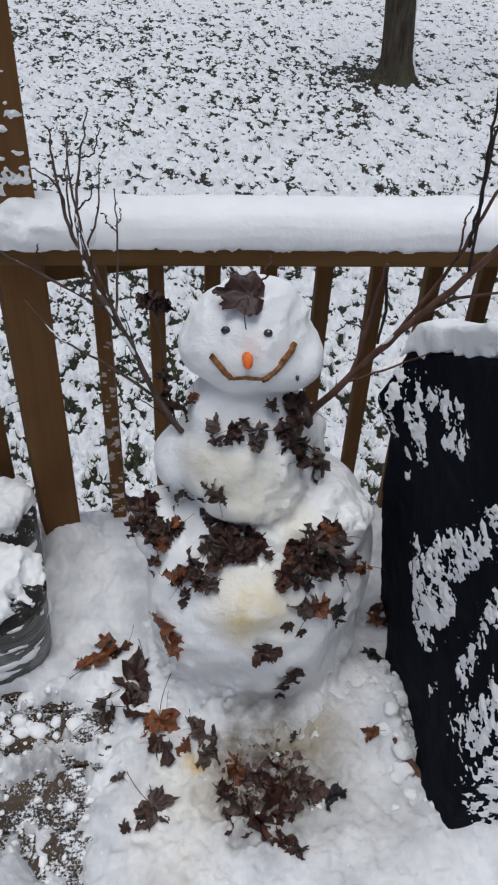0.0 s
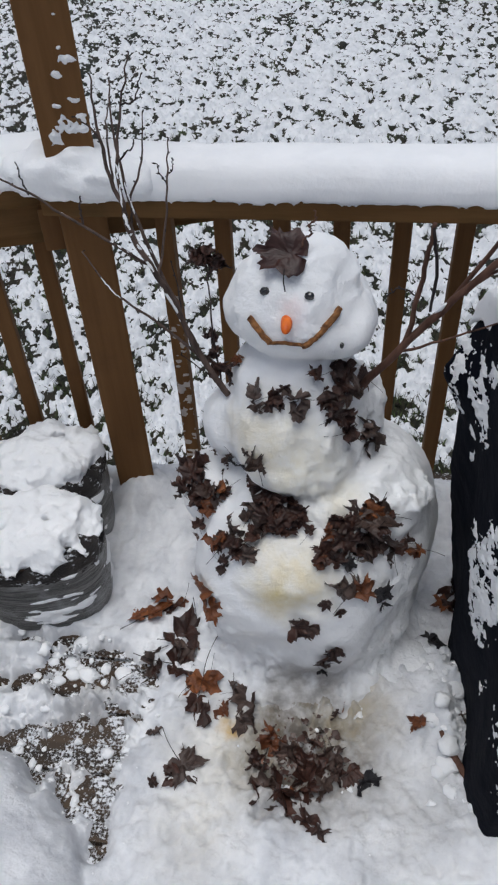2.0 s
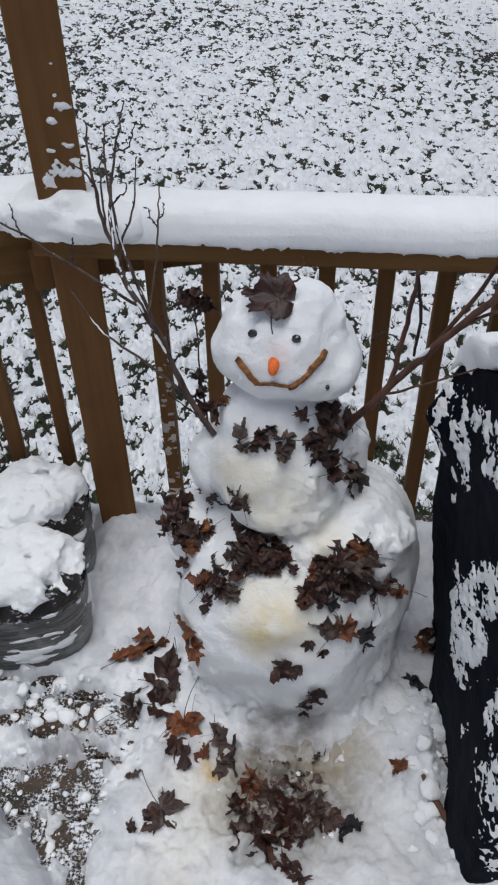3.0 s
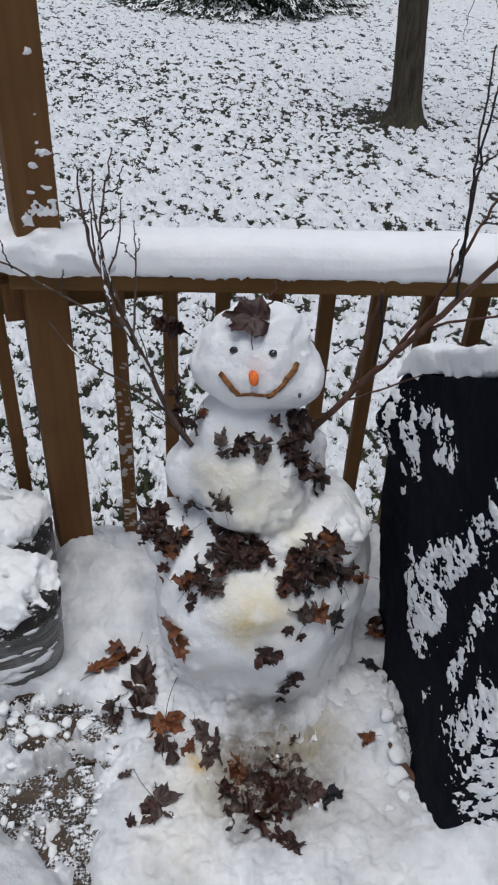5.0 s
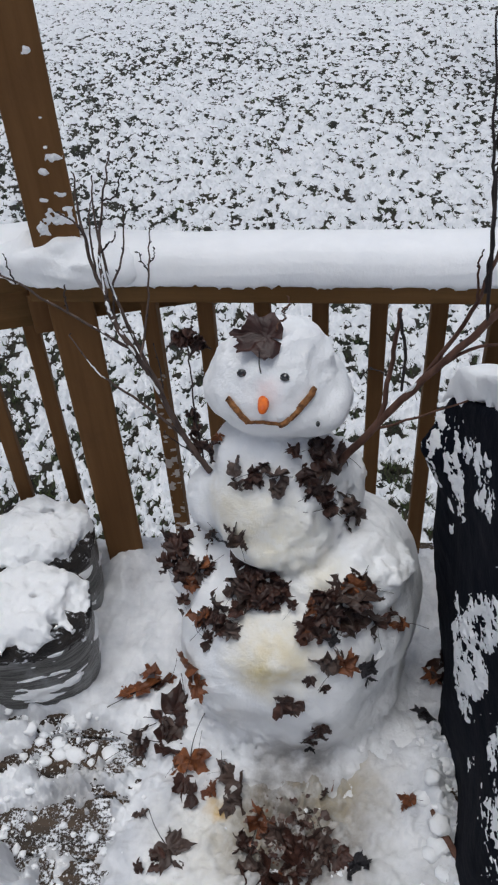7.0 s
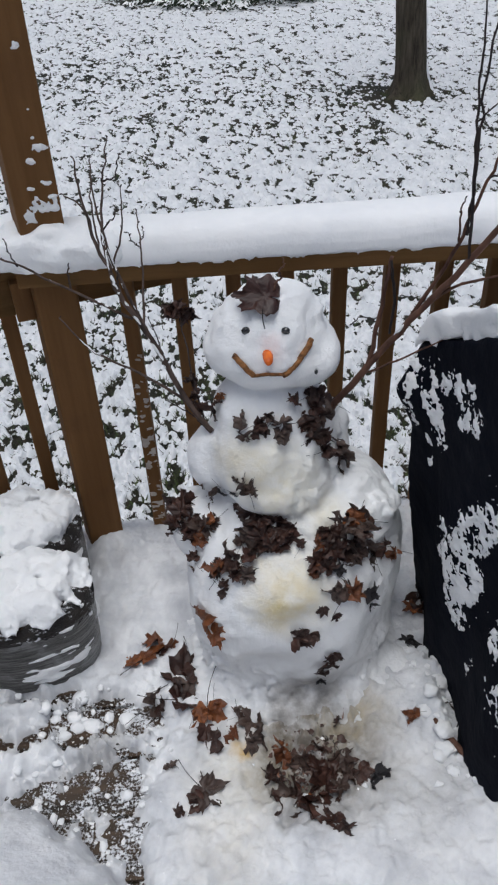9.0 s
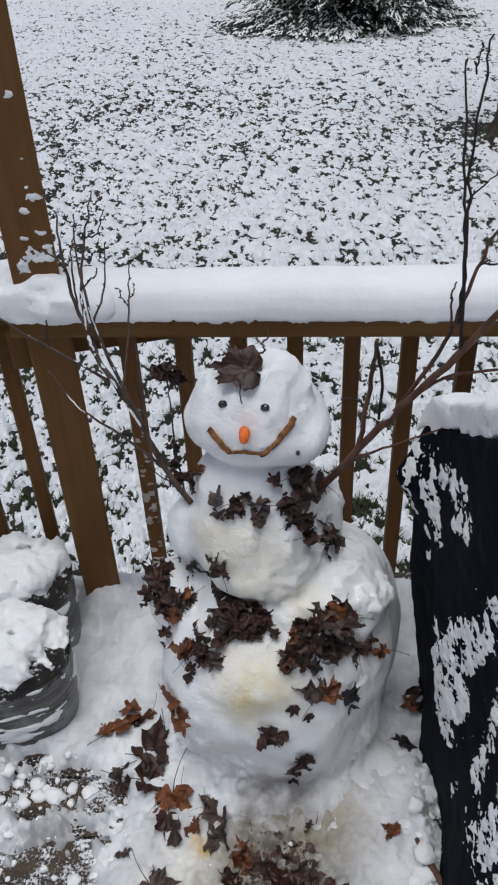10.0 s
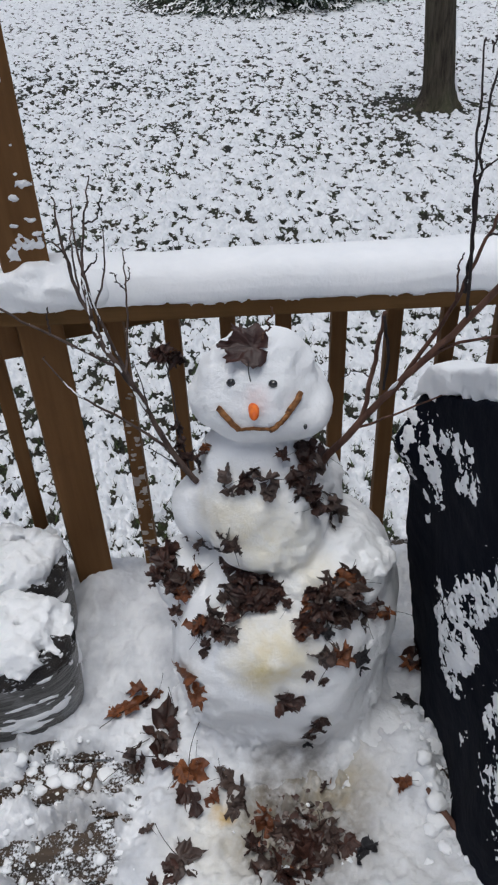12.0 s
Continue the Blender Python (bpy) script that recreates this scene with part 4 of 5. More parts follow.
LEFT_SHOOTS = [
    [(-0.166, 1.35, 1.036, 0.0022), (-0.17, 1.38, 1.116, 0.0016), (-0.165, 1.41, 1.157, 0.001)],
    [(-0.114, 1.31, 0.902, 0.0032), (-0.213, 1.34, 0.947, 0.0027), (-0.325, 1.37, 1.0, 0.0022), (-0.4, 1.4, 1.022, 0.0017), (-0.45, 1.43, 1.058, 0.0012)],
    [(-0.334, 1.375, 0.999, 0.0016), (-0.351, 1.395, 1.023, 0.0013), (-0.355, 1.4, 1.047, 0.0009)],
    [(-0.233, 1.345, 0.957, 0.0024), (-0.233, 1.35, 0.984, 0.0019), (-0.23, 1.35, 1.008, 0.0014)],
    [(-0.022, 1.28, 0.711, 0.0034), (-0.121, 1.347, 0.75, 0.0028), (-0.219, 1.413, 0.766, 0.0022), (-0.298, 1.48, 0.823, 0.0016)]]
LEFT_TWIGS = [
    [(-0.095, 1.30, 0.875, 0.003), (-0.093, 1.387, 0.924, 0.0024), (-0.094, 1.453, 0.998, 0.0018), (-0.099, 1.52, 1.045, 0.0012)],
    [(-0.094, 1.445, 0.99, 0.0015), (-0.112, 1.475, 0.995, 0.0012), (-0.121, 1.49, 1.008, 0.0009)],
    [(-0.094, 1.455, 1.0, 0.0015), (-0.088, 1.475, 1.003, 0.0012), (-0.087, 1.49, 1.015, 0.0009)],
    [(-0.133, 1.312, 0.956, 0.0035), (-0.136, 1.33, 0.976, 0.0027), (-0.133, 1.33, 0.999, 0.002)],
    [(-0.03, 1.285, 0.73, 0.0042), (-0.10, 1.33, 0.885, 0.0036), (-0.142, 1.36, 1.0, 0.003), (-0.165, 1.4, 1.1, 0.002), (-0.168, 1.43, 1.18, 0.0012)],
    [(-0.142, 1.36, 1.0, 0.0024), (-0.12, 1.39, 1.06, 0.0018), (-0.115, 1.42, 1.13, 0.001)],
    [(-0.057, 1.288, 0.8, 0.0018), (-0.072, 1.35, 0.817, 0.0014), (-0.092, 1.4, 0.851, 0.0009)],
    [(0.016, 1.27, 0.64, 0.0018), (-0.024, 1.285, 0.68, 0.0014), (-0.07, 1.3, 0.705, 0.001)]]
branch("bare_branch", "bare grey-brown forked branch stuck in the snowman as an arm", "snowman arms", LEFT_LIMBS + LEFT_SHOOTS + LEFT_TWIGS, TWIG)
RIGHT_LIMBS = [
    [(0.287, 1.28, 0.663, 0.0082), (0.358, 1.23, 0.809, 0.0072), (0.431, 1.18, 0.95, 0.0064), (0.508, 1.13, 1.086, 0.0058), (0.561, 1.08, 1.205, 0.005)],
    [(0.40, 1.2, 0.89, 0.0045), (0.468, 1.178, 1.038, 0.0036), (0.488, 1.135, 1.15, 0.003), (0.502, 1.092, 1.253, 0.0024), (0.521, 1.05, 1.336, 0.0018)],
    [(0.486, 1.14, 1.112, 0.003), (0.486, 1.136, 1.174, 0.0027), (0.474, 1.112, 1.275, 0.0024), (0.464, 1.088, 1.381, 0.0018), (0.464, 1.064, 1.473, 0.0015), (0.458, 1.04, 1.515, 0.0011)],
    [(0.495, 1.135, 1.07, 0.0028), (0.478, 1.125, 1.244, 0.0026), (0.462, 1.1, 1.338, 0.002), (0.449, 1.075, 1.421, 0.0016), (0.436, 1.05, 1.489, 0.0011)]]
RIGHT_TWIGS = [
    [(0.352, 1.235, 0.795, 0.005), (0.362, 1.22, 0.892, 0.0046), (0.368, 1.2, 0.99, 0.004), (0.371, 1.18, 1.062, 0.0034)],
    [(0.370, 1.18, 1.056, 0.0026), (0.383, 1.19, 0.984, 0.003), (0.385, 1.205, 0.89, 0.0026)],
    [(0.366, 1.22, 0.905, 0.0016), (0.336, 1.23, 0.917, 0.0013), (0.313, 1.24, 0.894, 0.001)],
    [(0.437, 1.178, 0.96, 0.0034), (0.495, 1.15, 1.015, 0.0027), (0.6, 1.1, 1.062, 0.002)],
    [(0.34, 1.24, 0.775, 0.003), (0.418, 1.25, 0.799, 0.0023), (0.509, 1.25, 0.841, 0.0016)]]
RIGHT_SHOOTS = [
    [(0.48, 1.155, 1.091, 0.0022), (0.473, 1.145, 1.15, 0.0016), (0.472, 1.13, 1.181, 0.001)],
    [(0.495, 1.1, 1.223, 0.0018), (0.517, 1.075, 1.238, 0.0014), (0.542, 1.06, 1.258, 0.001)],
    [(0.54, 1.1, 1.15, 0.0018), (0.512, 1.07, 1.267, 0.0014), (0.505, 1.05, 1.316, 0.001)],
    [(0.464, 1.1, 1.31, 0.0014), (0.481, 1.06, 1.351, 0.0011), (0.494, 1.04, 1.373, 0.0008)],
    [(0.452, 1.062, 1.475, 0.0013), (0.449, 1.045, 1.496, 0.001), (0.452, 1.04, 1.507, 0.0008)]]
branch("bare_branch", "thick reddish-brown branch with dark shoots, the snowman's arm", "snowman arms", RIGHT_LIMBS + RIGHT_TWIGS + RIGHT_SHOOTS, TWIG_RED, (2, 3, 5))
STEM = [(0.011, 1.27, 0.655, 0.0022), (-0.007, 1.32, 0.743, 0.002), (-0.017, 1.37, 0.803, 0.0018), (-0.028, 1.42, 0.838, 0.0016)]
weed = mesh_object("dried_weed", *tube(STEM, 6, 5, 0.001), TWIG_DARK)
tagged(weed, "dried dark weed stalk with a shrivelled seed head", "weed")
for k in range(9):
    r = random.Random(k)
    bit = new("shrivelled_leaf", LEAVES["d"][4 if k % 2 else 5])
    bit.parent = weed
    if k < 6:
        q = Vector((-0.03, 1.425, 0.845)) + Vector((r.uniform(-0.022, 0.02), r.uniform(-0.01, 0.01), r.uniform(-0.02, 0.02)))
    else:
        q = Vector(STEM[1][:3]).lerp(Vector(STEM[0][:3]), (k - 6) * 0.35)
    bit.matrix_basis = Matrix.Translation(q) @ pose(0, 0, 0, r.uniform(0, 360), r.uniform(0, 360), r.uniform(0, 360)) @ Matrix.Scale(r.uniform(0.028, 0.042), 4)

# ---- the covered grill ----
PROFILE = np.array([(1.33, -0.04), (1.325, 0.5), (1.34, 0.775), (1.32, 0.805), (1.16, 0.895), (1.03, 0.975), (0.91, 1.03), (0.79, 1.0), (0.735, 0.8), (0.71, 0.35), (0.70, -0.04)])


def profile_distance(y, z):
    d, inside = np.full(y.shape, 1e9), np.zeros(y.shape, bool)
    for (ay, az), (by, bz) in zip(PROFILE, np.roll(PROFILE, -1, 0)):
        t = np.clip(((y - ay) * (by - ay) + (z - az) * (bz - az)) / ((by - ay) ** 2 + (bz - az) ** 2), 0, 1)
        d = np.minimum(d, np.hypot(y - ay - t * (by - ay), z - az - t * (bz - az)))
        if az != bz:
            inside ^= ((az > z) != (bz > z)) & (y < (by - ay) * (z - az) / (bz - az) + ay)
    return np.where(inside, -d, d)


def cover_shape(p):
    x, y, z = p[..., 0], p[..., 1], p[..., 2]
    face = 0.545 - 0.19 * (y - 1.0) * np.clip(z * 2.2, 0, 1) - 0.042 * np.clip(1 - np.abs(z - 0.675) / 0.095, 0, 1) * np.clip((y - 1.2) * 10, 0, 1) + 0.012 * np.sin(y * 21 + 3 * z) * np.clip(0.9 - z, 0, 1)
    d2 = profile_distance(y, z) + 0.014
    dx = np.maximum(face - x, x - 1.25) + 0.014
    d = np.minimum(np.maximum(d2, dx), 0) + np.hypot(np.maximum(d2, 0), np.maximum(dx, 0)) - 0.014
    return d + 0.007 * fbm(p * np.array([5, 5, 2.2]), 3, 81) + 0.002 * fbm(p * 30, 2, 85)


gv, gf = nets(cover_shape, (0.38, 0.62, -0.06), (1.3, 1.4, 1.08), 0.011)
grill = mesh_object("grill_cover", gv, gf, COVER)
tagged(grill, "black cloth cover draped over a grill, streaked with snow", "grill cover")

PATCHES = [((0.53, 0.82, 0.96), (0.535, 0.93, 0.66), 0.05), ((0.535, 0.93, 0.66), (0.54, 1.04, 0.46), 0.06), ((0.54, 1.10, 0.42), (0.54, 1.02, 0.28), 0.065), ((0.54, 1.0, 0.45), (0.545, 1.0, 0.36), 0.06),
           ((0.55, 0.80, 0.72), (0.55, 0.86, 0.50), 0.045), ((0.555, 0.86, 0.46), (0.56, 0.87, 0.34), 0.04), ((0.60, 0.74, 0.44), (0.60, 0.78, 0.24), 0.07), ((0.63, 0.72, 0.24), (0.68, 0.71, 0.06), 0.09), ((0.70, 0.7, 0.3), (0.8, 0.7, 0.1), 0.12),
           ((0.50, 1.27, 0.74), (0.515, 1.20, 0.64), 0.042), ((0.51, 1.20, 0.77), (0.525, 1.10, 0.80), 0.036), ((0.53, 1.12, 0.745), (0.53, 1.06, 0.77), 0.036), ((0.47, 1.31, 0.74), (0.485, 1.29, 0.62), 0.03),
           ((0.51, 1.24, 0.58), (0.515, 1.23, 0.54), 0.025), ((0.555, 0.93, 0.20), (0.555, 0.94, 0.17), 0.02)]


def to_line(p, a, b):
    a, b = np.array(a), np.array(b)
    t = np.clip(((p - a) @ (b - a)) / ((b - a) @ (b - a)), 0, 1)
    return np.linalg.norm(p - a - t[..., None] * (b - a), axis=-1)


SLANT = np.array(Matrix.Rotation(radians(40), 3, "X"))


def cover_snow(p):
    d = cover_shape(p)
    m = np.full(d.shape, -1.0)
    for a, b, r in PATCHES:
        m = np.maximum(m, 1 - to_line(p, a, b) / r)
    m = 1.9 * np.clip(m, -1, 0.5) - 0.8 + 0.72 * fbm(p @ SLANT * np.array([50, 44, 58]), 5, 91, 0.9)
    return np.maximum(d - 0.008 * np.clip(m, -1, 0.8), -d - 0.012)


gv, gf = nets(cover_snow, (0.38, 0.62, -0.03), (0.80, 1.38, 1.0), 0.0042)
mesh_object("snow_streak", gv, gf, SNOW, grill)


def cover_cap(p):
    q = p - np.array([0, 0, 0.066])
    d = cover_shape(q) + 0.004 + 0.013 * fbm(p * 11, 3, 95)
    low = 0.785 + 0.60 * np.clip(1.33 - p[..., 1], 0, 0.6) + 0.04 * fbm(p * 30, 4, 97, 0.75)
    return np.maximum(d, (low - p[..., 2]) * 0.7)


gv, gf = nets(cover_cap, (0.40, 0.66, 0.74), (1.3, 1.4, 1.13), 0.0085)
mesh_object("snow_cap", gv, gf, SNOW, grill)

# a weathered stick lying by the hem
stick = mesh_object("stick", *tube([(0.50, 0.92, 0.004, 0.007), (0.525, 0.86, 0.004, 0.008), (0.56, 0.79, 0.0, 0.006)], 7, 4, 0.001, 9), TWIG_RED)
tagged(stick, "brown stick lying half buried by the grill cover", "stick")

# ---- two wrapped bundles of firewood ----
def bundle(centre, rx, ry, height, seed, turn):
    ob = tagged(new("firewood_bundle"), "firewood bundle in grey stretch film with a cap of snow", "firewood", "firewood bundles")
    ob.matrix_basis = pose(*centre, 0, 0, turn)
    rng = random.Random(seed)
    # the film: a lumpy wrapped wall
    n, rows_, v, f = 56, 14, [], []
    for j in range(rows_):
        t = j / (rows_ - 1)
        for i in range(n):
            a = 2 * math.pi * i / n
            k = 1 - 0.06 * (1 - t) ** 2 + 0.03 * noise.noise(Vector((math.cos(a) * 1.6 + seed, math.sin(a) * 1.6, t * 0.7)))
            k += 0.012 * noise.noise(Vector((math.cos(a) * 3, math.sin(a) * 3 + seed, t * 16)))
            sq = (abs(math.cos(a)) ** 2.6 + abs(math.sin(a)) ** 2.6) ** (-1 / 2.6)
            if j >= rows_ - 2:
                k *= 0.93 if j == rows_ - 2 else 0.72
            v.append((rx * k * sq * math.cos(a), ry * k * sq * math.sin(a), height * 0.99 * min(t * 1.06, 1) - 0.01))
    for j in range(rows_ - 1):
        for i in range(n):
            k = (i + 1) % n
            f.append((j * n + i, j * n + k, (j + 1) * n + k, (j + 1) * n + i))
    film = mesh_object("film_wrap", v, f, FILM, ob)
    th = film.modifiers.new("thickness", "SOLIDIFY")
    th.thickness, th.offset = 0.003, 0
    # the dark bark and torn film round the top
    rim_v, rim_f = [], []
    for j in range(4):
        for i in range(n):
            a = 2 * math.pi * i / n
            sq = (abs(math.cos(a)) ** 2.6 + abs(math.sin(a)) ** 2.6) ** (-1 / 2.6)
            wob = noise.noise(Vector((math.cos(a) * 5, math.sin(a) * 5 + seed, j * 0.7)))
            k = (1.005, 1.02, 0.97, 0.7)[j] + 0.035 * wob
            rim_v.append((rx * k * sq * math.cos(a), ry * k * sq * math.sin(a), height * (0.77, 0.88, 1.0, 1.02)[j] + 0.028 * wob))
    for j in range(3):
        for i in range(n):
            k = (i + 1) % n
            rim_f.append((j * n + i, j * n + k, (j + 1) * n + k, (j + 1) * n + i))
    mesh_object("bark_rim", rim_v, rim_f, BARK_RIM, ob)
    # split logs standing on end
    for i in range(8):
        a = 2 * math.pi * i / 7
        r = 0.0 if i == 7 else 0.5
        bm = bmesh.new()
        ring = [(math.cos(w + rng.uniform(-0.2, 0.2)) * 0.058, math.sin(w + rng.uniform(-0.2, 0.2)) * 0.05) for w in np.linspace(0, 6.283, 7, endpoint=False)]
        top = height * rng.uniform(0.97, 1.04)
        lo = [bm.verts.new((x, y, 0)) for x, y in ring]
        hi = [bm.verts.new((x, y, top + rng.uniform(-0.006, 0.006))) for x, y in ring]
        bm.faces.new(hi)
        bm.faces.new(lo[::-1])
        for q in range(7):
            bm.faces.new((lo[q], lo[(q + 1) % 7], hi[(q + 1) % 7], hi[q]))
        bmesh.ops.bevel(bm, geom=bm.edges[:], offset=0.003, segments=1, affect="EDGES")
        log = part("log", bm, LOG, ob)
        log.matrix_basis = pose(rx * r * math.cos(a), ry * r * math.sin(a), -0.005, 0, 0, math.degrees(a))

    def cap_shape(p):
        d = ball(p, (0, 0.0, height), (rx * 0.96, ry * 0.96, 0.048))
        for k in range(16):
            a, q = k * 2.4 + seed, 0.75 * ((k + 0.5) / 16) ** 0.5
            d = blend(d, ball(p, (rx * q * math.cos(a), ry * q * math.sin(a), height + 0.034 - 0.02 * q), (0.034, 0.034, 0.031)), 0.02)
        for k in range(4):
            a, q = k * 1.9 + seed * 2, 0.25 + 0.6 * ((k * 53 % 8) / 8)
            hole = np.hypot(p[..., 0] - rx * q * math.cos(a), (p[..., 1] - ry * q * math.sin(a)) * 1.4) - 0.009
            d = np.maximum(d, -np.maximum(hole, height - 0.002 - p[..., 2]) * 0.7)
        d = d + 0.010 * fbm(p * 24 + seed, 4, 111, 0.6)
        low = height - 0.006 + 0.012 * fbm(p * 26, 3, 113 + seed)
        return np.maximum(d, low - p[..., 2])

    v, f = nets(cap_shape, (-rx - 0.05, -ry - 0.05, height - 0.05), (rx + 0.05, ry + 0.05, height + 0.12), 0.0055)
    mesh_object("snow_cap", v, f, SNOW, ob)

    def stuck(p):
        a = np.arctan2(p[..., 1] / ry, p[..., 0] / rx)
        sq = (np.abs(np.cos(a)) ** 2.6 + np.abs(np.sin(a)) ** 2.6) ** (-1 / 2.6)
        t = p[..., 2] / (height * 0.97)
        r = np.hypot(p[..., 0] / rx, p[..., 1] / ry) / (sq * (1 - 0.06 * (1 - t) ** 2))
        m = fbm(p * np.array([10, 10, 44]) + seed, 4, 121, 0.6) - 0.5 + 0.5 * (np.clip(1 - t * 2.2, 0, 1))
        return np.maximum((r - 1) * 0.13 - 0.016 * np.clip(m, -1, 0.5), 0.92 - r)

    v, f = nets(stuck, (-rx * 1.3, -ry * 1.3, 0.0), (rx * 1.3, ry * 1.3, height * 0.85), 0.006)
    mesh_object("stuck_snow", v, f, SNOW, ob)
    return ob


bundle((-0.462, 1.215, 0.0), 0.160, 0.122, 0.225, 3, 14)
bundle((-0.495, 1.445, 0.0), 0.142, 0.122, 0.235, 8, 12)

# ---- the black metal side table and a frosted wire cage ----
table = tagged(new("side_table"), "black metal side table with snow dusted on its low shelf", "table")
table.matrix_basis = pose(-0.735, 1.30, 0, 0, 0, LEFT_TURN)
for lx_, ly_ in ((0, 0), (0, -0.425), (-0.42, 0), (-0.42, -0.425)):
    leg = part("leg", board((0.026, 0.03, 0.60), 0.003), BLACK_METAL, table)
    leg.location = (lx_, ly_, 0.285)
for y_ in (0, -0.425):
    bar = part("rail", board((0.394, 0.02, 0.026), 0.003), BLACK_METAL, table)
    bar.location = (-0.21, y_, 0.12)
    bar = part("rail", board((0.394, 0.02, 0.026), 0.003), BLACK_METAL, table)
    bar.location = (-0.21, y_, 0.57)
for x_ in (0, -0.42):
    bar = part("rail", board((0.02, 0.395, 0.03), 0.003), BLACK_METAL, table)
    bar.location = (x_, -0.2125, 0.12)
    bar = part("rail", board((0.02, 0.395, 0.026), 0.003), BLACK_METAL, table)
    bar.location = (x_, -0.2125, 0.57)
shelf = part("shelf", board((0.40, 0.40, 0.01), 0.002), BLACK_METAL, table)
shelf.location = (-0.21, -0.2125, 0.125)


def dusting(p):
    return np.maximum(np.abs(p[..., 2]) - 0.0022 - 0.005 * fbm(p * 80, 4, 131, 0.75), np.maximum(np.abs(p[..., 0]) - 0.19, np.abs(p[..., 1]) - 0.19))


v, f = nets(dusting, (-0.2, -0.2, -0.018), (0.2, 0.2, 0.018), 0.005)
dust = mesh_object("snow_dusting", v, f, SNOW, table)
dust.location = (-0.21, -0.2125, 0.1305)

wire_runs = [[(-0.95, 1.38, 0.36, 0.0025), (-0.871, 1.45, 0.334, 0.0025), (-0.80, 1.455, 0.39, 0.0028), (-0.753, 1.45, 0.414, 0.0031), (-0.66, 1.45, 0.445, 0.0031),
              (-0.648, 1.45, 0.41, 0.0031), (-0.614, 1.45, 0.407, 0.0037), (-0.62, 1.45, 0.33, 0.0037), (-0.66, 1.455, 0.12, 0.0031), (-0.66, 1.455, -0.02, 0.0031)],
             [(-1.0, 1.30, 0.12, 0.0031), (-0.897, 1.36, 0.129, 0.0031), (-0.782, 1.36, 0.168, 0.0037), (-0.72, 1.37, 0.2, 0.0037), (-0.65, 1.45, 0.22, 0.0031)]]
cage = mesh_object("wire_cage", *tube(wire_runs[0], 7, 6, 0.0015, 1), SNOW)
tagged(cage, "bent wire plant cage thick with white frost", "wire cage")
mesh_object("wire_ring", *tube(wire_runs[1], 7, 6, 0.0015, 2), SNOW, cage)

# ---- flecks of snow on the posts ----
SPATTER = [(0.03, 1.17, 0.022, 0.011), (0.005, 1.145, 0.014, 0.013), (0.018, 1.36, 0.014, 0.012), (0.02, 1.245, 0.010, 0.008), (0.022, 1.10, 0.022, 0.014),
           (-0.005, 1.09, 0.016, 0.010), (0.0, 1.05, 0.04, 0.03), (0.03, 1.05, 0.022, 0.03), (0.02, 1.19, 0.008, 0.005), (-0.02, 1.03, 0.03, 0.02)]


def spatter(p):
    out = -0.049 - p[..., 1]
    m = np.full(out.shape, -1.0)
    for x, z, a, b in SPATTER:
        m = np.maximum(m, 0.8 - np.hypot((p[..., 0] - x) / a, (p[..., 2] - z + 1.32) / b))
    m = np.clip(1.5 * m, -1, 0.8) - 0.46 + 0.75 * fbm(p * 75, 4, 151, 0.7)
    return np.maximum(out - 0.005 * m, -out - 0.006)


v, f = nets(spatter, (-0.046, -0.06, -0.34), (0.046, -0.040, 0.08), 0.003)
tagged(mesh_object("snow_spatter", v, f, SNOW, post), kind="stuff")

# ---- the bare tree on the lawn ----
tree = tagged(new("tree"), "bare tree with a grey-brown furrowed trunk on the lawn", "tree")
tree.location = (3.26, 12.35, LAWN)
tv, tf = [], []
nz, na = 46, 40
for j in range(nz):
    z = 6.0 * (j / (nz - 1)) ** 1.6 - 0.05
    for i in range(na):
        a = 2 * math.pi * i / na
        flare = 0.11 * math.exp(-z / 0.13) * (1 + 0.5 * math.cos(a * 5 + 0.7))
        r = 0.232 - 0.014 * z + flare + 0.012 * noise.noise(Vector((math.cos(a) * 4, math.sin(a) * 4, z * 0.8)))
        r += 0.010 * abs(noise.noise(Vector((math.cos(a) * 9, math.sin(a) * 9, z * 1.6))))
        tv.append((r * math.cos(a) - 0.085 * z, r * math.sin(a), z))
for j in range(nz - 1):
    for i in range(na):
        k = (i + 1) % na
        tf.append((j * na + i, j * na + k, (j + 1) * na + k, (j + 1) * na + i))
mesh_object("trunk", tv, tf, TRUNK, tree)
for k, (a, z, ln) in enumerate(((0.3, 4.2, 3.0), (1.9, 4.6, 2.8), (3.4, 4.4, 2.6), (4.6, 4.8, 2.8), (5.6, 5.2, 2.4), (2.5, 5.6, 2.6), (0.9, 5.8, 2.8))):
    limb = [(-0.085 * z, 0, z, 0.10), (0.35 * ln * math.cos(a), 0.35 * ln * math.sin(a), z + 0.3 * ln, 0.07), (0.7 * ln * math.cos(a), 0.7 * ln * math.sin(a), z + 0.65 * ln, 0.045), (ln * math.cos(a), ln * math.sin(a), z + 1.1 * ln, 0.015)]
    mesh_object("limb", *tube(limb, 8, 5, 0.02, k), TRUNK, tree)
for k, pts in enumerate(([(0.9, -0.6, 5.5, 0.012), (0.75, -0.7, 3.2, 0.009), (0.5, -0.8, 1.9, 0.006), (0.38, -0.9, 1.35, 0.004)],
                         [(1.3, -0.5, 5.7, 0.012), (0.55, -0.6, 3.2, 0.009), (0.72, -0.7, 2.0, 0.006), (0.98, -0.8, 1.45, 0.004)],
                         [(0.72, -0.7, 2.0, 0.005), (0.95, -0.75, 1.95, 0.004), (1.15, -0.8, 1.6, 0.003)])):
    mesh_object("hanging_twig", *tube(pts, 5, 5, 0.01, k), TWIG, tree)


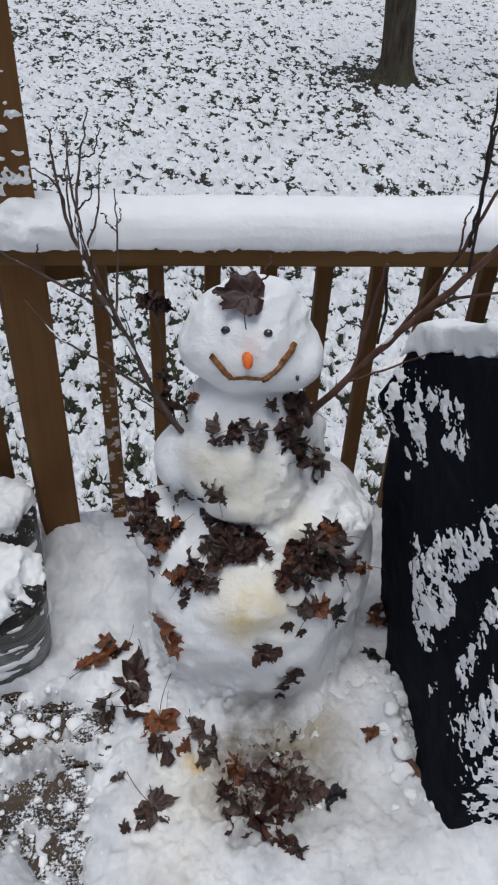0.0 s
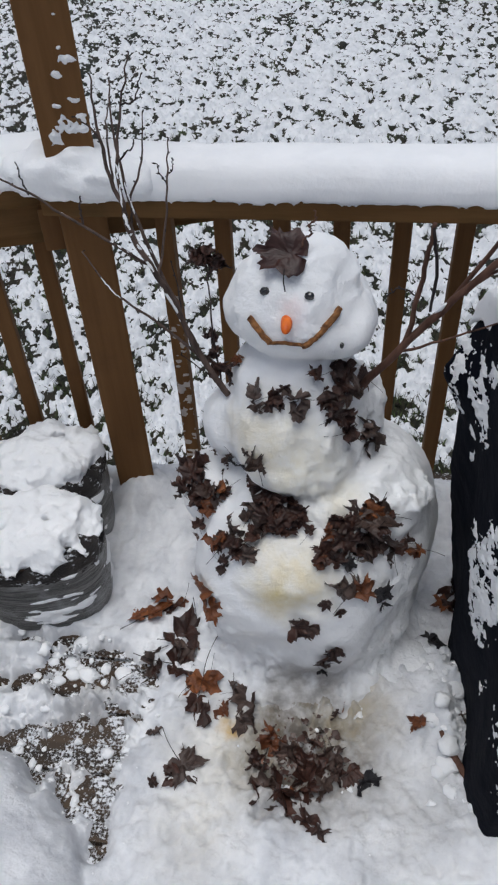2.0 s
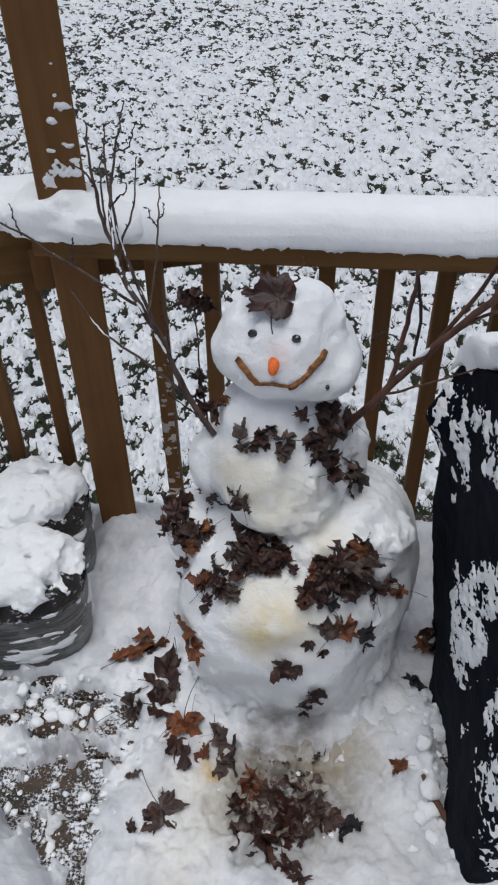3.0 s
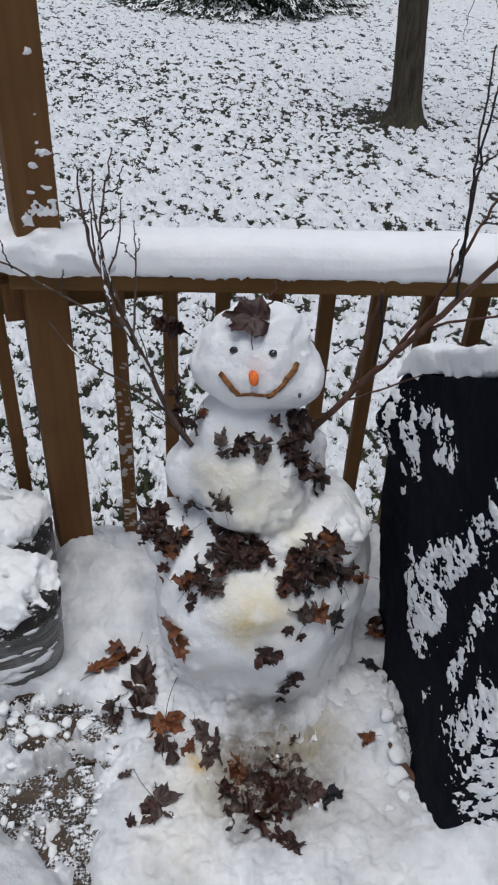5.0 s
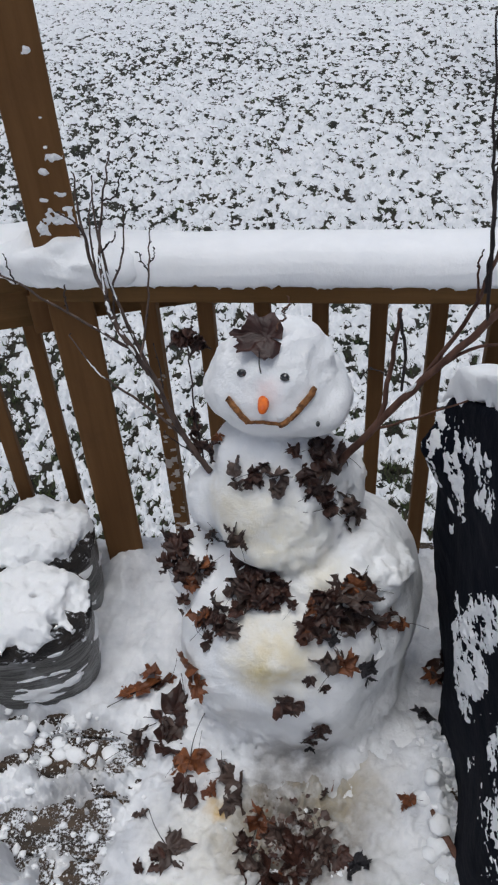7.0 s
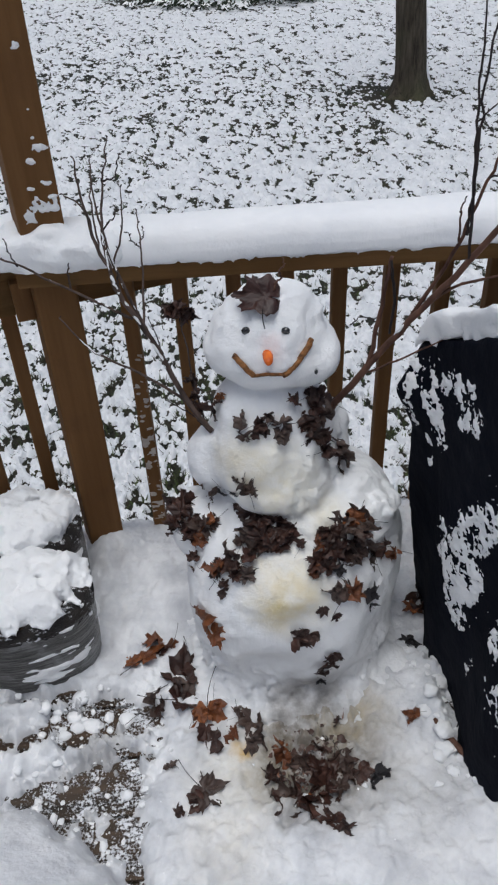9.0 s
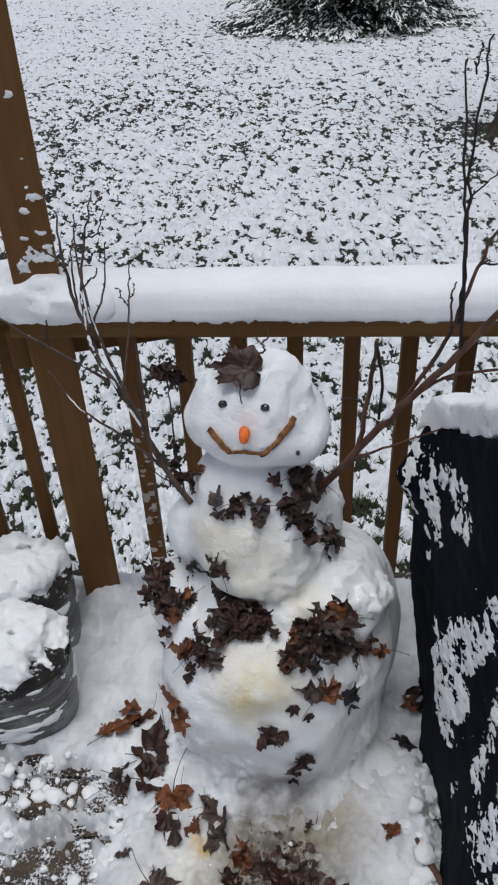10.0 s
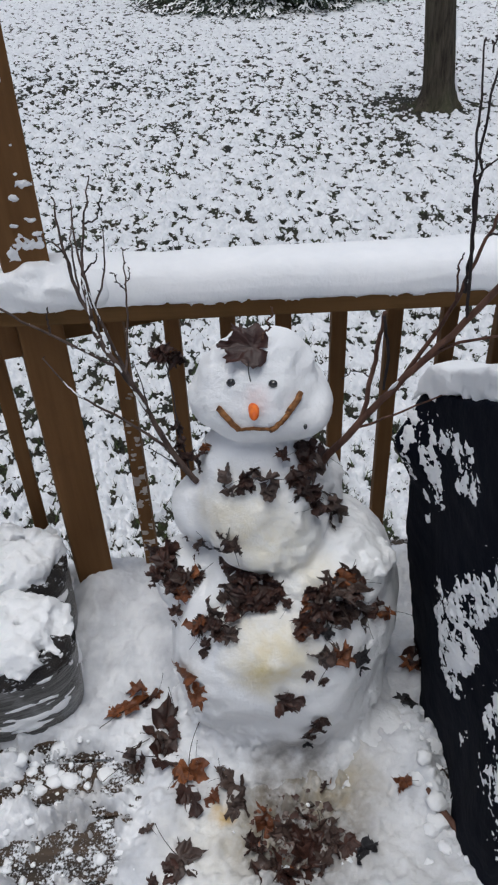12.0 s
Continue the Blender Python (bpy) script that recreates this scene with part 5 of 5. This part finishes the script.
def bark_snow(p):
    r = np.hypot(p[..., 0] + 0.085 * p[..., 2], p[..., 1])
    a = np.arctan2(p[..., 1], p[..., 0])
    rad = 0.236 - 0.014 * p[..., 2] + 0.11 * np.exp(-p[..., 2] / 0.13) * (1 + 0.5 * np.cos(a * 5 + 0.7))
    m = 0.6 * fbm(p * np.array([9, 9, 7]), 4, 141) - 1.05 + 1.75 * np.exp(-((a + 0.24) / 0.26) ** 2) - 0.25 * np.clip(p[..., 2] - 0.4, 0, 1)
    return np.maximum(r - rad - 0.035 * np.clip(m, -1, 0.6), 0.9 * rad - r)


v, f = nets(bark_snow, (-0.55, -0.55, -0.02), (0.6, 0.55, 2.6), 0.022)
mesh_object("clinging_snow", v, f, SNOW, tree)

# ---- the spruce at the back of the lawn ----
spruce = tagged(new("spruce_tree"), "dark green spruce with snow-dusted drooping boughs", "tree")
spruce.location = (1.2, 23.0, LAWN)
mesh_object("trunk", *tube([(0, 0, -0.1, 0.22), (0, 0, 3, 0.16), (0, 0, 7.6, 0.03)], 10, 6), TRUNK, spruce)
rng = np.random.RandomState(11)
nv_, nf_, wv_, wf_ = [], [], [], []
for b in range(420):
    h = 0.12 + 7.2 * rng.uniform(0, 1) ** 1.9
    a = rng.uniform(0, 6.283)
    reach = 3.25 * (1 - h / 8.6) * rng.uniform(0.75, 1.08)
    ca, sa = math.cos(a), math.sin(a)
    sag = rng.uniform(0.25, 0.5)
    for s_ in range(100):
        t = rng.uniform(0.25, 1.0)
        side = rng.normal(0, 0.22) * (1.15 - t) * 1.3
        x, y = ca * reach * t - sa * side, sa * reach * t + ca * side
        z = max(0.08, h + 0.25 * t - sag * reach * t * t * 0.6 + rng.normal(0, 0.03))
        ln, w = rng.uniform(0.09, 0.2), rng.uniform(0.010, 0.024)
        d = Vector((ca * 0.7 - sa * rng.uniform(-1, 1), sa * 0.7 + ca * rng.uniform(-1, 1), rng.uniform(-0.75, 0.05))).normalized()
        c = d.cross(Vector((0, 0, 1))).normalized() * w
        p = Vector((x, y, z))
        q = p + d * ln
        tip = max(q.z, 0.02)
        n = len(nv_)
        nv_ += [tuple(p - c * 0.4), tuple(p + c * 0.4), (q.x + c.x, q.y + c.y, tip), (q.x - c.x, q.y - c.y, tip), tuple(p + d * ln * 0.5 + Vector((0, 0, 0.03)))]
        nf_ += [(n, n + 1, n + 4), (n + 1, n + 2, n + 4), (n + 2, n + 3, n + 4), (n + 3, n, n + 4)]
        if rng.uniform() < 0.3 * (0.3 + t):
            n = len(wv_)
            u = Vector((0, 0, 0.022))
            wv_ += [tuple(p - c * 0.5 + u), tuple(p + c * 0.5 + u), (q.x + c.x * 1.1, q.y + c.y * 1.1, tip + 0.02), (q.x - c.x * 1.1, q.y - c.y * 1.1, tip + 0.02), tuple(p + d * ln * 0.5 + Vector((0, 0, 0.065)))]
            wf_ += [(n, n + 1, n + 4), (n + 1, n + 2, n + 4), (n + 2, n + 3, n + 4), (n + 3, n, n + 4)]
tagged(mesh_object("bough", nv_, nf_, NEEDLE, spruce), kind="stuff")
tagged(mesh_object("bough_snow", wv_, wf_, SNOW, spruce), kind="stuff")

# ---- crumbs and clods of snow on the deck ----
rng = np.random.RandomState(5)
cv_, cf_ = [], []
bm = bmesh.new()
bmesh.ops.create_icosphere(bm, subdivisions=2, radius=1)
unit = np.array([v.co[:] for v in bm.verts])
tris = [tuple(v.index for v in f.verts) for f in bm.faces]
bm.free()


def clod(x, y, r):
    p = ON_DECK.ray_cast(Vector((x, y, 0.3)), Vector((0, 0, -1)))[0]
    if p is None:
        return
    k = 1 + 0.45 * vnoise(unit * 1.4 + rng.uniform(0, 99, 3), 3) + 0.22 * vnoise(unit * 3.2 + rng.uniform(0, 99, 3), 4)
    v = unit * k[:, None] * r * np.array([rng.uniform(0.8, 1.3), rng.uniform(0.8, 1.3), rng.uniform(0.5, 0.8)]) + np.array([x, y, max(p.z, DECK_Z) - r * 0.05])
    n = len(cv_)
    cv_.extend(map(tuple, v))
    cf_.extend((a + n, b + n, c + n) for a, b, c in tris)


for a, b, r in SCRAPES_AND_SHADE:
    for _ in range(14):
        t = rng.uniform()
        clod(a[0] + t * (b[0] - a[0]) + rng.normal(0, r * 1.1), a[1] + t * (b[1] - a[1]) + rng.normal(0, r * 0.8), 0.002 + 0.010 * rng.uniform() ** 4)
for _ in range(26):
    clod(rng.normal(-0.33, 0.075), rng.normal(1.02, 0.024), 0.004 + 0.017 * rng.uniform() ** 1.6)
for _ in range(9):
    clod(rng.normal(0.22, 0.12), rng.normal(0.88, 0.1), 0.002 + 0.010 * rng.uniform() ** 3)
for _ in range(26):
    clod(rng.normal(0.52, 0.02), rng.uniform(0.75, 1.15), 0.006 + 0.016 * rng.uniform() ** 2)
crumbs = mesh_object("snow_crumbs", cv_, cf_, SNOW)
tagged(crumbs, "loose crumbs and clods of snow on the deck", "snow", kind="stuff")

# snow lying along the branch and spattered on a baluster
for k, (pts, lo, hi) in enumerate(((LEFT_LIMBS[0], 0.3, 0.95), (LEFT_SHOOTS[1], 0.12, 0.22), (LEFT_SHOOTS[1], 0.34, 0.42), (LEFT_SHOOTS[4], 0.62, 0.8), (LEFT_LIMBS[2], 0.0, 0.4), (LEFT_TWIGS[4], 0.3, 0.6), (RIGHT_LIMBS[0], 0.38, 0.46))):
    line = spline(pts, 8)
    n = len(line)
    line = line[int(lo * n):int(hi * n)]
    run = [(x - 0.3 * r, y - 0.25 * r, z + 0.75 * r, r * (0.5 + 0.25 * random.Random(i + 50 * k).random())) for i, (x, y, z, r) in enumerate(line)]
    run[0], run[-1] = (*run[0][:3], 0.0006), (*run[-1][:3], 0.0006)
    ob = mesh_object("branch_snow", *tube(run, 7, 2, 0.0006, k), SNOW)
    tagged(ob, "thin line of snow caught along a bare branch", "snow")


def speckle(p):
    out = 1.6335 - p[..., 1]
    m = fbm(p * np.array([60, 60, 110]), 3, 161, 0.6) - 0.22 - 0.6 * np.clip(np.abs(p[..., 2] - 0.22) * 4 - 0.6, 0, 2)
    return np.maximum(out - 0.003 * m, -out - 0.004)


v, f = nets(speckle, (-0.178, 1.625, 0.04), (-0.144, 1.642, 0.62), 0.003)
mesh_object("snow_spatter", v, f, FROST, railing)

# ---- torn bits of leaf trodden into the slush ----
rng = np.random.RandomState(9)
for tone, count in (("g", 130), ("d", 200), ("r", 30)):
    fv, ff = [], []
    for _ in range(count):
        x, y = rng.normal(0.2, 0.05), rng.normal(0.84, 0.05)
        if math.hypot(x - 0.2, y - 0.84) > 0.105:
            continue
        p = ON_DECK.ray_cast(Vector((x, y, 0.3)), Vector((0, 0, -1)))[0]
        n, r = len(fv), 0.002 + 0.010 * rng.uniform() ** 2
        for a in np.linspace(0, 6.283, 5, endpoint=False):
            q = r * rng.uniform(0.5, 1.1)
            fv.append((x + q * math.cos(a), y + q * math.sin(a), p.z + 0.001 + rng.uniform(-0.002, 0.003)))
        fv.append((x, y, p.z + 0.004))
        ff += [(n + j, n + (j + 1) % 5, n + 5) for j in range(5)]
    bits = mesh_object("leaf_bits", fv, ff, TONES[tone])
    tagged(bits, f"torn bits of {WORDS[tone]} leaf in grey slush", "leaf litter", kind="stuff")

# ---- deck boards, under the snow ----
plank = None
for i in range(45):
    y = -4.423 + 0.1385 * i
    left = max(-2.18, -0.36 - (1.69 - y - 0.07) / 0.303)
    if left > -2.18:
        ob = part("deck_board", board((3.42 - left, 0.132, 0.028), 0.003), DECK_WOOD, deck)
    elif plank is None:
        ob = part("deck_board", board((5.6, 0.132, 0.028), 0.003), DECK_WOOD, deck)
        plank = ob.data
    else:
        ob = new("deck_board", plank)
        ob.parent = deck
    ob.location = ((3.42 + left) / 2, y, DECK_Z - 0.014)
